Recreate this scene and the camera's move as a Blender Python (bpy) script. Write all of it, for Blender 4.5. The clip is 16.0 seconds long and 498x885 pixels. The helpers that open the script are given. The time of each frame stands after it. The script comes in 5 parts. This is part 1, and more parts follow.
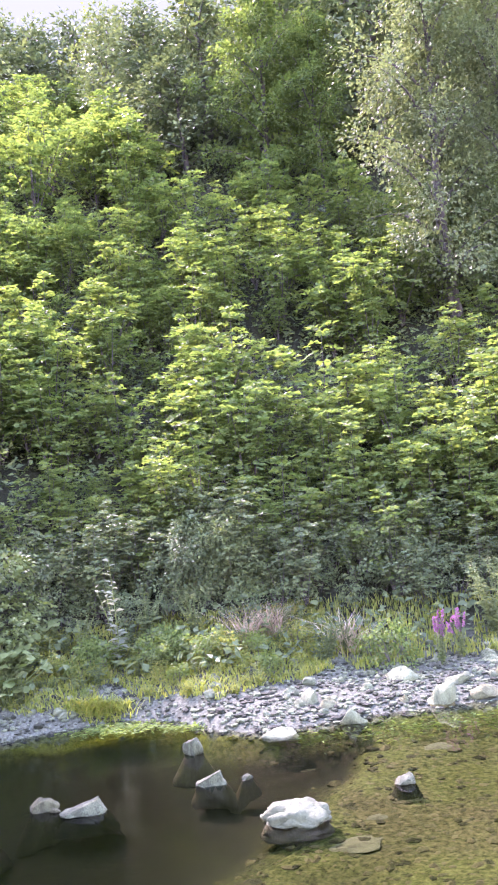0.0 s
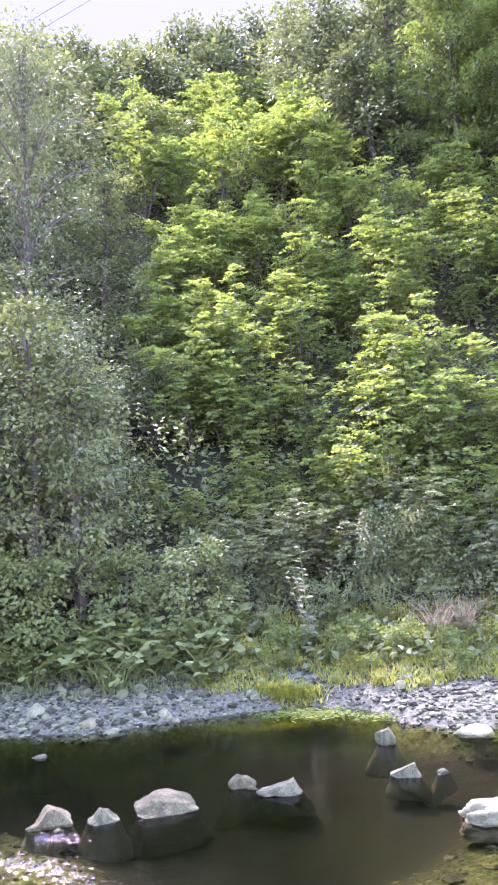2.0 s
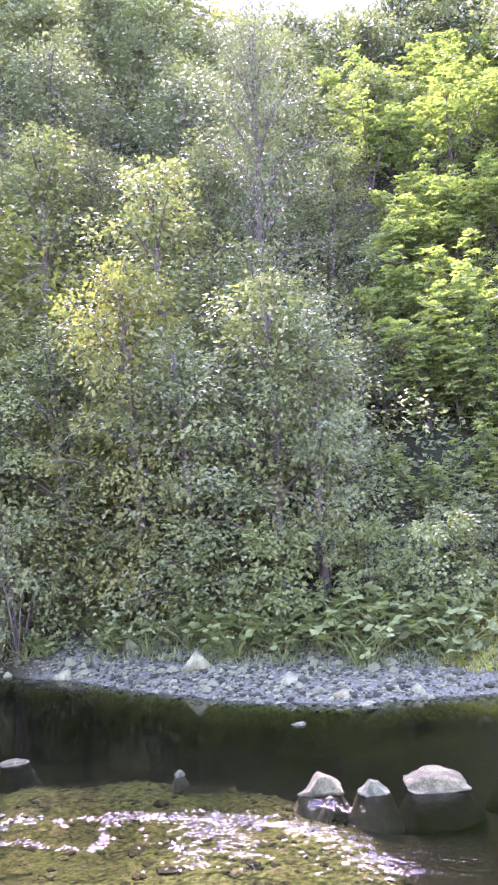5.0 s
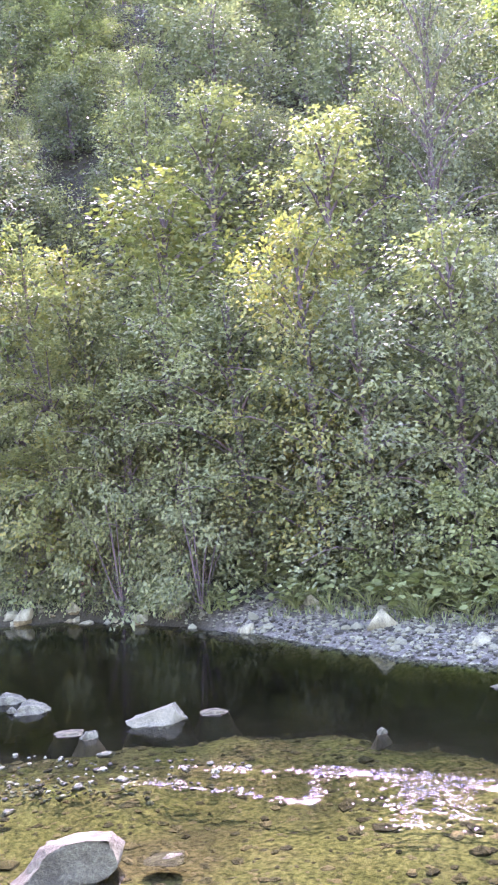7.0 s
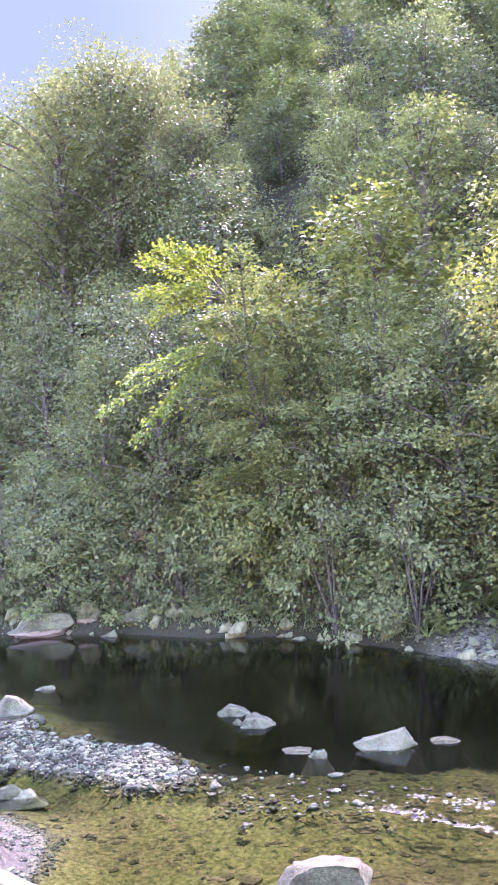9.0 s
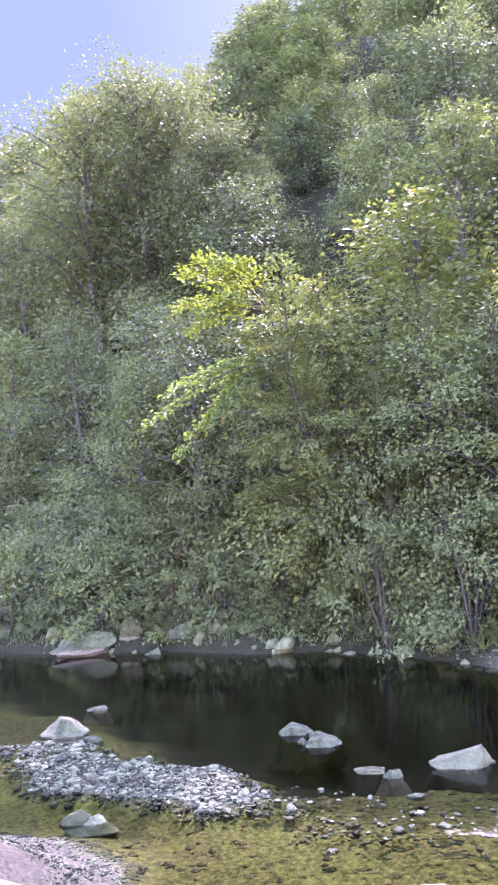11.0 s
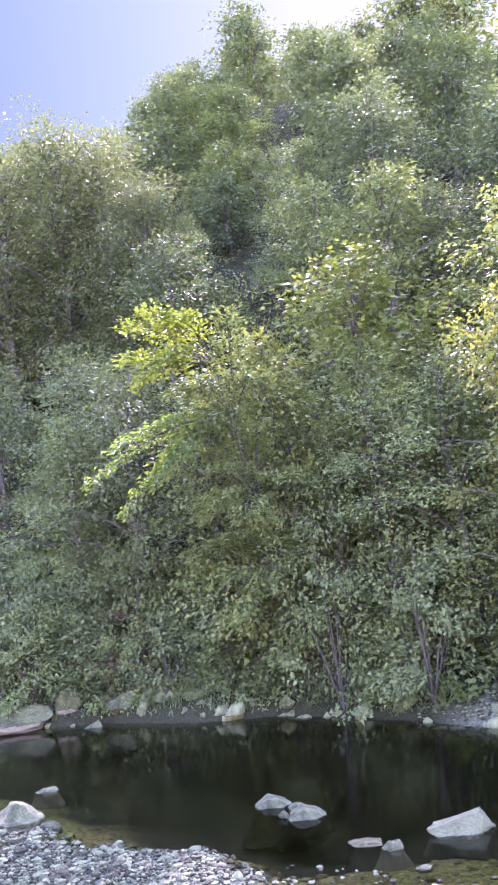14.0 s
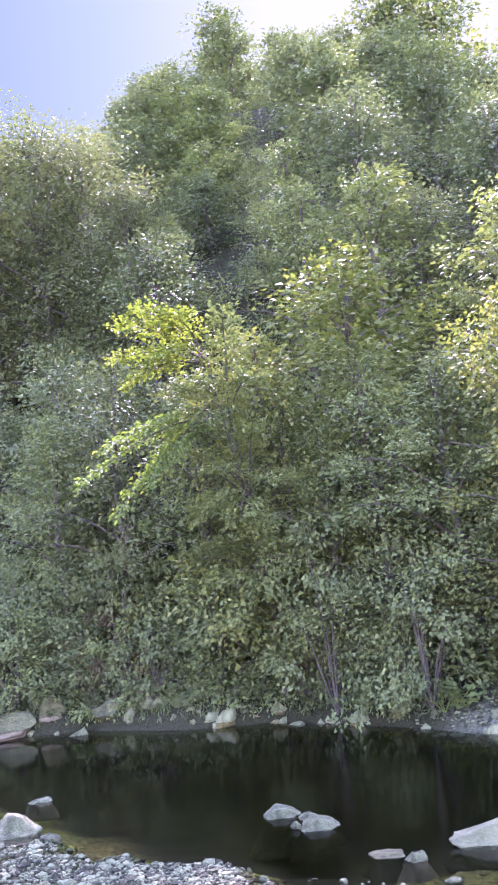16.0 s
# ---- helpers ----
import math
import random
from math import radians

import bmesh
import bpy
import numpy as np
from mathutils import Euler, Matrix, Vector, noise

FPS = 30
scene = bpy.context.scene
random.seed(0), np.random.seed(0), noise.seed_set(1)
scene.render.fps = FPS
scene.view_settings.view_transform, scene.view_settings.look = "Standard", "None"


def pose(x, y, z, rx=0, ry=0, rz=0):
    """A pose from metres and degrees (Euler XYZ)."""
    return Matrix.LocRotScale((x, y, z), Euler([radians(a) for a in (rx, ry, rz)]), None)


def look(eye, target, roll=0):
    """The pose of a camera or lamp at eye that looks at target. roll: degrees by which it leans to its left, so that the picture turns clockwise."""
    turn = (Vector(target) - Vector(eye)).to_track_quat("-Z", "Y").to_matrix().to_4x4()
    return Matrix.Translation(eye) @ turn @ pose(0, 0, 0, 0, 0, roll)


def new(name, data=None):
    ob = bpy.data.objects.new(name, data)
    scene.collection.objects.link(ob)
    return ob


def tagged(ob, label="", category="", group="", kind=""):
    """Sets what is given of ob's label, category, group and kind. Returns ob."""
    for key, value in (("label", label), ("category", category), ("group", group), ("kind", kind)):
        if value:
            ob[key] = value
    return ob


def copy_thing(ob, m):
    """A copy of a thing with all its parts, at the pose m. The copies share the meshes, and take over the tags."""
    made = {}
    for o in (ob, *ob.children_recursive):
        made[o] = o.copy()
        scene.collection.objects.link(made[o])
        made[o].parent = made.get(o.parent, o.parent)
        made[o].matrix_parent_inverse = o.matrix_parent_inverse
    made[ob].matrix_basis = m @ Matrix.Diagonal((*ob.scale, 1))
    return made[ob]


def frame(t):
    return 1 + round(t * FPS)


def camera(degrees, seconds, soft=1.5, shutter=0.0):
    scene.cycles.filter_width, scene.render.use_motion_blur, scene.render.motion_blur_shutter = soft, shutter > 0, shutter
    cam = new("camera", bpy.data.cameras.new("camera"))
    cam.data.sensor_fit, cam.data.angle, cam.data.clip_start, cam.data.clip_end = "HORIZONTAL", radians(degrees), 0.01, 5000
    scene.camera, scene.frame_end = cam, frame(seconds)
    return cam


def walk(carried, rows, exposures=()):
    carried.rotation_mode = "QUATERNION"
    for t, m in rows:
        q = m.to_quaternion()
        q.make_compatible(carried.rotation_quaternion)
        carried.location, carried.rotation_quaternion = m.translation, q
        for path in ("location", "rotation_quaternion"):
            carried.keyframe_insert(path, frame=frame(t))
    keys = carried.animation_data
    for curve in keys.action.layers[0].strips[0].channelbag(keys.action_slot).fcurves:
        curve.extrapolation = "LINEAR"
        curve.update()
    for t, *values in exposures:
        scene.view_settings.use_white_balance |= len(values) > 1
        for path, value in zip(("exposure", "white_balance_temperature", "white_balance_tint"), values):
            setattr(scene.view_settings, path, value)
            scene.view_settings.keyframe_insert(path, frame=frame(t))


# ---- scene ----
cam = camera(31.73, 16.0, 2.0)
PATH = [
    (0.0, -0.000, 0.000, 3.586, 0.30, 3.67, 5.92),
    (0.5, -0.031, -0.006, 3.584, 3.69, 4.13, 5.53),
    (1.0, -0.071, -0.018, 3.588, 6.30, 4.44, 5.17),
    (1.5, -0.131, -0.034, 3.589, 8.99, 4.15, 4.72),
    (2.0, -0.216, -0.047, 3.586, 12.00, 4.09, 4.65),
    (2.5, -0.308, -0.053, 3.590, 15.09, 4.45, 4.93),
    (3.0, -0.402, -0.038, 3.597, 17.79, 4.42, 4.97),
    (3.5, -0.491, -0.028, 3.604, 20.51, 4.42, 4.38),
    (6.0, -1.159, -0.114, 3.575, 30.28, 2.69, 4.69),
    (6.5, -1.341, -0.122, 3.579, 33.22, 2.09, 4.52),
    (7.0, -1.509, -0.177, 3.584, 35.97, 1.68, 4.47),
    (7.5, -1.660, -0.245, 3.588, 39.29, 2.31, 4.05),
    (8.0, -1.792, -0.315, 3.586, 42.98, 3.31, 3.90),
    (8.5, -1.937, -0.338, 3.595, 45.94, 3.42, 3.64),
    (9.0, -2.052, -0.387, 3.597, 48.54, 3.71, 3.31),
    (9.5, -2.182, -0.454, 3.600, 50.24, 3.48, 3.20),
    (12.0, -3.120, -0.729, 3.610, 48.51, 6.28, 5.38),
    (12.5, -3.319, -0.781, 3.611, 47.42, 7.13, 5.59),
    (13.0, -3.505, -0.826, 3.624, 46.00, 7.68, 5.59),
    (13.5, -3.682, -0.867, 3.627, 44.69, 8.05, 5.83),
    (14.0, -3.836, -0.939, 3.608, 43.93, 8.24, 6.06),
    (14.5, -4.024, -0.970, 3.610, 43.58, 8.32, 5.87),
    (15.0, -4.235, -0.984, 3.638, 43.98, 8.35, 5.58),
    (15.5, -4.435, -1.042, 3.632, 43.13, 8.52, 5.43),
    (16.0, -4.628, -1.130, 3.628, 41.56, 8.38, 5.84),
]
walk(cam, [(t, pose(x, y, z, 90 + pitch, roll, yaw)) for t, x, y, z, yaw, pitch, roll in PATH],
     [(0.0, 4.15, 5800, 66), (3.5, 4.25, 5800, 70), (6.0, 4.6, 5800, 75), (8.0, 4.55, 5800, 75), (10.0, 4.35, 5750, 71), (16.0, 4.25, 5700, 70)])

# ---- light ----
SUN_AZ, SUN_EL = 31.0, 43.5          # degrees: azimuth to the left of +y, elevation
world = bpy.data.worlds.new("daylight")
scene.world = world
world.use_nodes = True
wn = world.node_tree.nodes
sky = wn.new("ShaderNodeTexSky")
sky.sky_type, sky.sun_disc = "NISHITA", False
sky.sun_elevation, sky.sun_rotation = radians(SUN_EL), radians(-SUN_AZ)
sky.dust_density, sky.air_density, sky.ozone_density = 1.5, 2.0, 1.5
world.node_tree.links.new(sky.outputs[0], wn["Background"].inputs[0])
wn["Background"].inputs[1].default_value = 0.15
sun_data = bpy.data.lights.new("sun", "SUN")
sun_data.energy, sun_data.angle, sun_data.color = 2.0, radians(0.5), (1.0, 0.94, 0.84)
sun = new("sun", sun_data)
to_sun = Vector((-math.sin(radians(SUN_AZ)) * math.cos(radians(SUN_EL)), math.cos(radians(SUN_AZ)) * math.cos(radians(SUN_EL)), math.sin(radians(SUN_EL))))
sun.matrix_world = look(to_sun * 200, (0, 0, 0))


# ---- materials ----
def material(name):
    m = bpy.data.materials.new(name)
    m.use_nodes = True
    return m, m.node_tree.nodes, m.node_tree.links, m.node_tree.nodes["Principled BSDF"]


def mixed(nodes, links, fac, colours, where=None):
    """A colour ramp over the socket fac."""
    ramp = nodes.new("ShaderNodeValToRGB")
    while len(ramp.color_ramp.elements) < len(colours):
        ramp.color_ramp.elements.new(0.5)
    for i, c in enumerate(colours):
        e = ramp.color_ramp.elements[i]
        e.position = where[i] if where else i / (len(colours) - 1)
        e.color = (*c, 1)
    links.new(fac, ramp.inputs[0])
    return ramp.outputs[0]


def textured(nodes, scale, detail=4.0, rough=0.6, coords="Object", stretch=None):
    tc = nodes.new("ShaderNodeTexCoord")
    tex = nodes.new("ShaderNodeTexNoise")
    tex.inputs["Scale"].default_value, tex.inputs["Detail"].default_value, tex.inputs["Roughness"].default_value = scale, detail, rough
    tree = tex.id_data
    if stretch:
        mp = nodes.new("ShaderNodeMapping")
        mp.inputs["Scale"].default_value = stretch
        tree.links.new(tc.outputs[coords], mp.inputs[0])
        tree.links.new(mp.outputs[0], tex.inputs["Vector"])
    else:
        tree.links.new(tc.outputs[coords], tex.inputs["Vector"])
    return tex.outputs["Fac"]


def bumped(nodes, links, height, strength, distance, bsdf):
    b = nodes.new("ShaderNodeBump")
    b.inputs["Strength"].default_value, b.inputs["Distance"].default_value = strength, distance
    links.new(height, b.inputs["Height"])
    links.new(b.outputs[0], bsdf.inputs["Normal"])


def leaf_material(name, dark, mid, light, translucent=0.42, gloss=0.55):
    """Leaves: diffuse and a soft sheen on the face, daylight coming through from behind."""
    m, nodes, links, bsdf = material(name)
    geo = nodes.new("ShaderNodeNewGeometry")
    info = nodes.new("ShaderNodeObjectInfo")
    add = nodes.new("ShaderNodeMath")
    add.operation = "MULTIPLY_ADD"
    add.inputs[1].default_value = 0.7
    links.new(geo.outputs["Random Per Island"], add.inputs[0])
    part_of = nodes.new("ShaderNodeMath")
    part_of.operation = "MULTIPLY"
    part_of.inputs[1].default_value = 0.3
    links.new(info.outputs["Random"], part_of.inputs[0])
    links.new(part_of.outputs[0], add.inputs[2])
    colour = mixed(nodes, links, add.outputs[0], [dark, mid, light])
    links.new(colour, bsdf.inputs["Base Color"])
    bsdf.inputs["Roughness"].default_value = gloss
    bsdf.inputs["Specular IOR Level"].default_value = 0.12
    trans = nodes.new("ShaderNodeBsdfTranslucent")
    hsv = nodes.new("ShaderNodeHueSaturation")
    hsv.inputs["Hue"].default_value, hsv.inputs["Saturation"].default_value, hsv.inputs["Value"].default_value = 0.49, 1.22, 1.12
    links.new(colour, hsv.inputs["Color"])
    links.new(hsv.outputs[0], trans.inputs[0])
    mix = nodes.new("ShaderNodeMixShader")
    mix.inputs[0].default_value = translucent
    links.new(bsdf.outputs[0], mix.inputs[1])
    links.new(trans.outputs[0], mix.inputs[2])
    links.new(mix.outputs[0], nodes["Material Output"].inputs[0])
    return m


def stone_material(name, dark, mid, light, scale=3.0, wet=False, vary=0.32):
    m, nodes, links, bsdf = material(name)
    geo = nodes.new("ShaderNodeNewGeometry")
    big = textured(nodes, scale, 5, 0.65)
    fine = textured(nodes, scale * 11, 4, 0.7)
    s = nodes.new("ShaderNodeMath")
    s.operation = "MULTIPLY_ADD"
    s.inputs[1].default_value = 0.45
    links.new(fine, s.inputs[0])
    k = nodes.new("ShaderNodeMath")
    k.operation = "MULTIPLY"
    k.inputs[1].default_value = 0.55
    links.new(big, k.inputs[0])
    links.new(k.outputs[0], s.inputs[2])
    own = nodes.new("ShaderNodeMath")
    own.operation = "MULTIPLY_ADD"
    own.inputs[1].default_value, own.inputs[2].default_value = vary, -vary / 2
    links.new(geo.outputs["Random Per Island"], own.inputs[0])
    t = nodes.new("ShaderNodeMath")
    links.new(s.outputs[0], t.inputs[0])
    links.new(own.outputs[0], t.inputs[1])
    links.new(mixed(nodes, links, t.outputs[0], [dark, mid, light], [0.36, 0.5, 0.66]), bsdf.inputs["Base Color"])
    bsdf.inputs["Roughness"].default_value = 0.85 if wet else 0.8
    bsdf.inputs["Specular IOR Level"].default_value = 0.1 if wet else 0.16
    bumped(nodes, links, s.outputs[0], 0.9, 0.07, bsdf)
    return m


LEAF_PALE = leaf_material("pale_leaves", (0.13, 0.15, 0.09), (0.17, 0.19, 0.12), (0.23, 0.25, 0.17))
LEAF_ROBINIA = leaf_material("robinia_leaves", (0.07, 0.112, 0.033), (0.1, 0.147, 0.041), (0.145, 0.187, 0.05), 0.56)
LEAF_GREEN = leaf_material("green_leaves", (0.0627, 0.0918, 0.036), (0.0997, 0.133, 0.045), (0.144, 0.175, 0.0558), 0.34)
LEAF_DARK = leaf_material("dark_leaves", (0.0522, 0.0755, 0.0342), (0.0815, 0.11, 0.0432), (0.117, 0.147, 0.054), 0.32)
LEAF_OLIVE = leaf_material("olive_leaves", (0.057, 0.076, 0.033), (0.084, 0.107, 0.04), (0.113, 0.132, 0.05), 0.42)
LEAF_YELLOW = leaf_material("yellowing_leaves", (0.0601, 0.0863, 0.0279), (0.0932, 0.121, 0.0334), (0.142, 0.148, 0.0408))
LEAF_GREY = leaf_material("grey_green_leaves", (0.0669, 0.0918, 0.0396), (0.0997, 0.131, 0.0504), (0.142, 0.171, 0.0648), 0.4)
LEAF_BUTTERBUR = leaf_material("butterbur_leaves", (0.056, 0.08, 0.026), (0.08, 0.112, 0.033), (0.108, 0.142, 0.042), 0.3)
LEAF_AUTUMN = leaf_material("autumn_leaves", (0.091, 0.137, 0.0331), (0.125, 0.169, 0.0409), (0.165, 0.191, 0.0475))
LEAF_RUSTY = leaf_material("rusty_leaves", (0.091, 0.0624, 0.039), (0.13, 0.0884, 0.0546), (0.169, 0.124, 0.078))
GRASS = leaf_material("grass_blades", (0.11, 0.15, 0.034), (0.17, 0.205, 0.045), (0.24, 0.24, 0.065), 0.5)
STRAW = leaf_material("dry_grass", (0.20, 0.15, 0.09), (0.30, 0.24, 0.15), (0.42, 0.36, 0.24), 0.3)
BLOSSOM = leaf_material("purple_blossom", (0.14, 0.06, 0.1), (0.2, 0.09, 0.14), (0.25, 0.13, 0.19), 0.35)
BARK, n_, l_, b_ = material("bark")
bk = textured(n_, 9, 6, 0.7, stretch=(1, 1, 0.25))
l_.new(mixed(n_, l_, bk, [(0.018, 0.015, 0.011), (0.05, 0.043, 0.034), (0.11, 0.098, 0.082)], [0.3, 0.5, 0.75]), b_.inputs["Base Color"])
b_.inputs["Roughness"].default_value = 0.9
bumped(n_, l_, bk, 0.8, 0.03, b_)
STONE = stone_material("pale_river_stone", (0.03851, 0.04391, 0.0215), (0.098, 0.1109, 0.0551), (0.1754, 0.1962, 0.1008))
STONE_WARM = stone_material("warm_river_stone", (0.0383, 0.03919, 0.01656), (0.0924, 0.09384, 0.04131), (0.157, 0.1628, 0.07749))
STONE_BROWN = stone_material("brown_bank_stone", (0.0269, 0.028, 0.0118), (0.061, 0.0673, 0.0309), (0.0981, 0.114, 0.0544))
STONE_WHITE = stone_material("white_limestone", (0.0697, 0.07594, 0.03923), (0.0994, 0.1091, 0.05636), (0.128, 0.1417, 0.07543), 2.0)
STONE_GRAVEL = stone_material("gravel_stone", (0.01908, 0.02194, 0.01049), (0.0477, 0.05557, 0.02696), (0.1071, 0.1254, 0.0644), 5, False, 0.6)
STONE_SAND = stone_material("sandy_gravel", (0.01966, 0.02377, 0.01131), (0.04417, 0.05238, 0.02593), (0.08348, 0.1018, 0.05301), 6)
CONCRETE = stone_material("concrete", (0.03046, 0.03571, 0.01965), (0.03734, 0.04358, 0.02435), (0.04559, 0.05414, 0.03046), 1.3)
STONE_BED = stone_material("algae_stone", (0.02, 0.02, 0.007), (0.056, 0.052, 0.018), (0.115, 0.098, 0.038), 4, True, 0.3)

# pale colour that cancels the shade on submerged rock faces
STONE_SHADE_LIFT = stone_material("shade_lifted_stone", (0.11, 0.094, 0.06), (0.15, 0.129, 0.082), (0.19, 0.165, 0.105), 4, True, 0.2)
# submerged rock toned to vanish into the painted shade of the pool
STONE_POOL_TONE = stone_material("pool_toned_stone", (0.0252, 0.0216, 0.0144), (0.0432, 0.0378, 0.0234), (0.0648, 0.0576, 0.036), 4, True, 0.2)


# ---- terrain ----
def line(points):
    xs, ys = zip(*points)
    return lambda v: np.interp(v, xs, ys)


far_shore = line([(-60, 7.5), (-30, 10.6), (-26.6, 11.4), (-25, 12.3), (-23.6, 13.4), (-20.6, 14.1), (-18.8, 15.4), (-16.2, 15.5), (-13, 15.3), (-10.9, 14.6), (-8.5, 14.0), (-6.1, 14.0),
                  (-4.9, 14.7), (-3.7, 15.2), (-2.8, 15.5), (-1.7, 15.1), (-1.0, 14.2), (-0.2, 13.6), (1.0, 14.0), (2.6, 14.2), (8, 14.2), (60, 13)])
hill_profile = line([(0, 0), (0.4, 0.1), (2.4, 0.36), (4, 0.9), (6, 1.9), (10, 4.6), (15.6, 8.4), (20.7, 12.4), (29, 18.8), (38, 25.5), (46, 29), (60, 30.5), (100, 29), (400, 25)])
hill_gain = line([(-90, 1.0), (20, 1.0), (27, 1.1), (33, 1.25), (40, 1.42), (50, 1.55), (60, 1.6), (90, 1.5)])     # by azimuth
skyline = line([(-25, 34), (-2, 33), (4, 30.8), (8.5, 29.8), (14, 30), (18, 29.2), (23, 29.8), (26.5, 30), (30, 33), (35, 32.6), (40, 34.5), (45, 31), (49, 29.9), (52, 27.9), (55, 28.7), (65, 27)])
bar_width = line([(-60, 0.3), (-14, 0.4), (-11.5, 1.3), (-8, 1.7), (-5, 1.3), (-4, 0.6), (-1.5, 0.8), (0, 2.2), (60, 2.6)])
# the pool's outline follows the edge of the tree shade on the water
pool_edge = line([(-40, 8.2), (-17, 7.8), (-14, 7.6), (-11.6, 7.0), (-10.6, 8.6), (-9.4, 9.9), (-7, 9.9), (-5, 9.7), (-4.2, 9.0), (-3.4, 7.4), (-1.6, 7.2), (-0.2, 8.8), (0.8, 11), (2.0, 16), (60, 40)])
pool_depth = line([(-60, 0.46), (-6, 0.44), (-3.8, 0.28), (-1, 0.2), (60, 0.18)])
near_shore = line([(-60, 1.5), (-16, 2.6), (-12.5, 4.35), (-11, 4.45), (-10.2, 3.7), (-8, 2.8), (60, 2.4)])


def smooth(a, b, v):
    t = np.clip((v - a) / (b - a), 0, 1)
    return t * t * (3 - 2 * t)


def waves(x, y, s, k=0.0):
    """Cheap rolling noise from a few sines, about -1 to 1."""
    return (np.sin(x * s + 1.3 + k) * np.cos(y * s * 1.13 - 0.7 + k) + 0.6 * np.sin(x * s * 2.3 - y * s * 1.7 + 2.1 * k)
            + 0.4 * np.sin(x * s * 4.1 + y * s * 3.7 + k)) / 2


def ground_z(x, y):
    x, y = np.asarray(x, float), np.asarray(y, float)
    d = y - far_shore(x)
    w = bar_width(x)
    # land on the far side
    land = hill_profile(np.maximum(0, np.where(d < w, d * 2.4 / np.maximum(w, 0.1), d - w + 2.4)))
    rise = smooth(2, 8, d)
    land = land * (1 + (hill_gain(np.degrees(np.arctan2(-(x + 2), np.maximum(y, 0.1)))) - 1) * rise) + rise * 0.35 * waves(x, y, 0.33) + 0.04 * waves(x, y, 1.7) * smooth(0.1, 1, d)
    # the river bed, with a pool under the far bank and a shallow bar upstream
    pool = smooth(-0.5, 1.8, y - pool_edge(x) + 0.35 * waves(x, y, 0.9) + 0.2 * waves(x, y, 3.1)) * (1 - smooth(-0.9, 0, d))
    bed = -0.16 - 0.08 * waves(x, y, 0.8) - 0.02 * waves(x, y, 4.0) - pool_depth(x) * pool
    bed = bed * smooth(0.0, -0.8, d) - 0.02
    ell = np.hypot((x + 14.1) / 3.7, (y - 6.3 - 0.12 * (x + 13.5)) / 1.15) + 0.26 * waves(x, y, 1.7) + 0.14 * waves(x, y, 4.1)
    bar = (1 - smooth(0.4, 1.3, ell)) * 0.22
    bed = bed + bar
    # the near bank
    n = near_shore(x) - y + 0.1 * waves(x, y, 2.6)
    near = np.interp(n, [-1.2, 0, 0.5, 2.5, 6, 60], [-0.3, -0.02, 0.08, 1.2, 1.9, 2.4])
    bed = np.where(n > -1.2, np.maximum(bed, near), bed)
    return np.where(d > 0, land, bed)


def gz(x, y):
    return float(ground_z(x, y))


def mesh_object(name, verts, faces, mat, smooth_faces=False):
    me = bpy.data.meshes.new(name)
    me.from_pydata(verts.tolist() if hasattr(verts, "tolist") else verts, [], faces.tolist() if hasattr(faces, "tolist") else faces)
    me.materials.append(mat)
    if smooth_faces:
        me.polygons.foreach_set("use_smooth", [True] * len(me.polygons))
    return new(name, me)


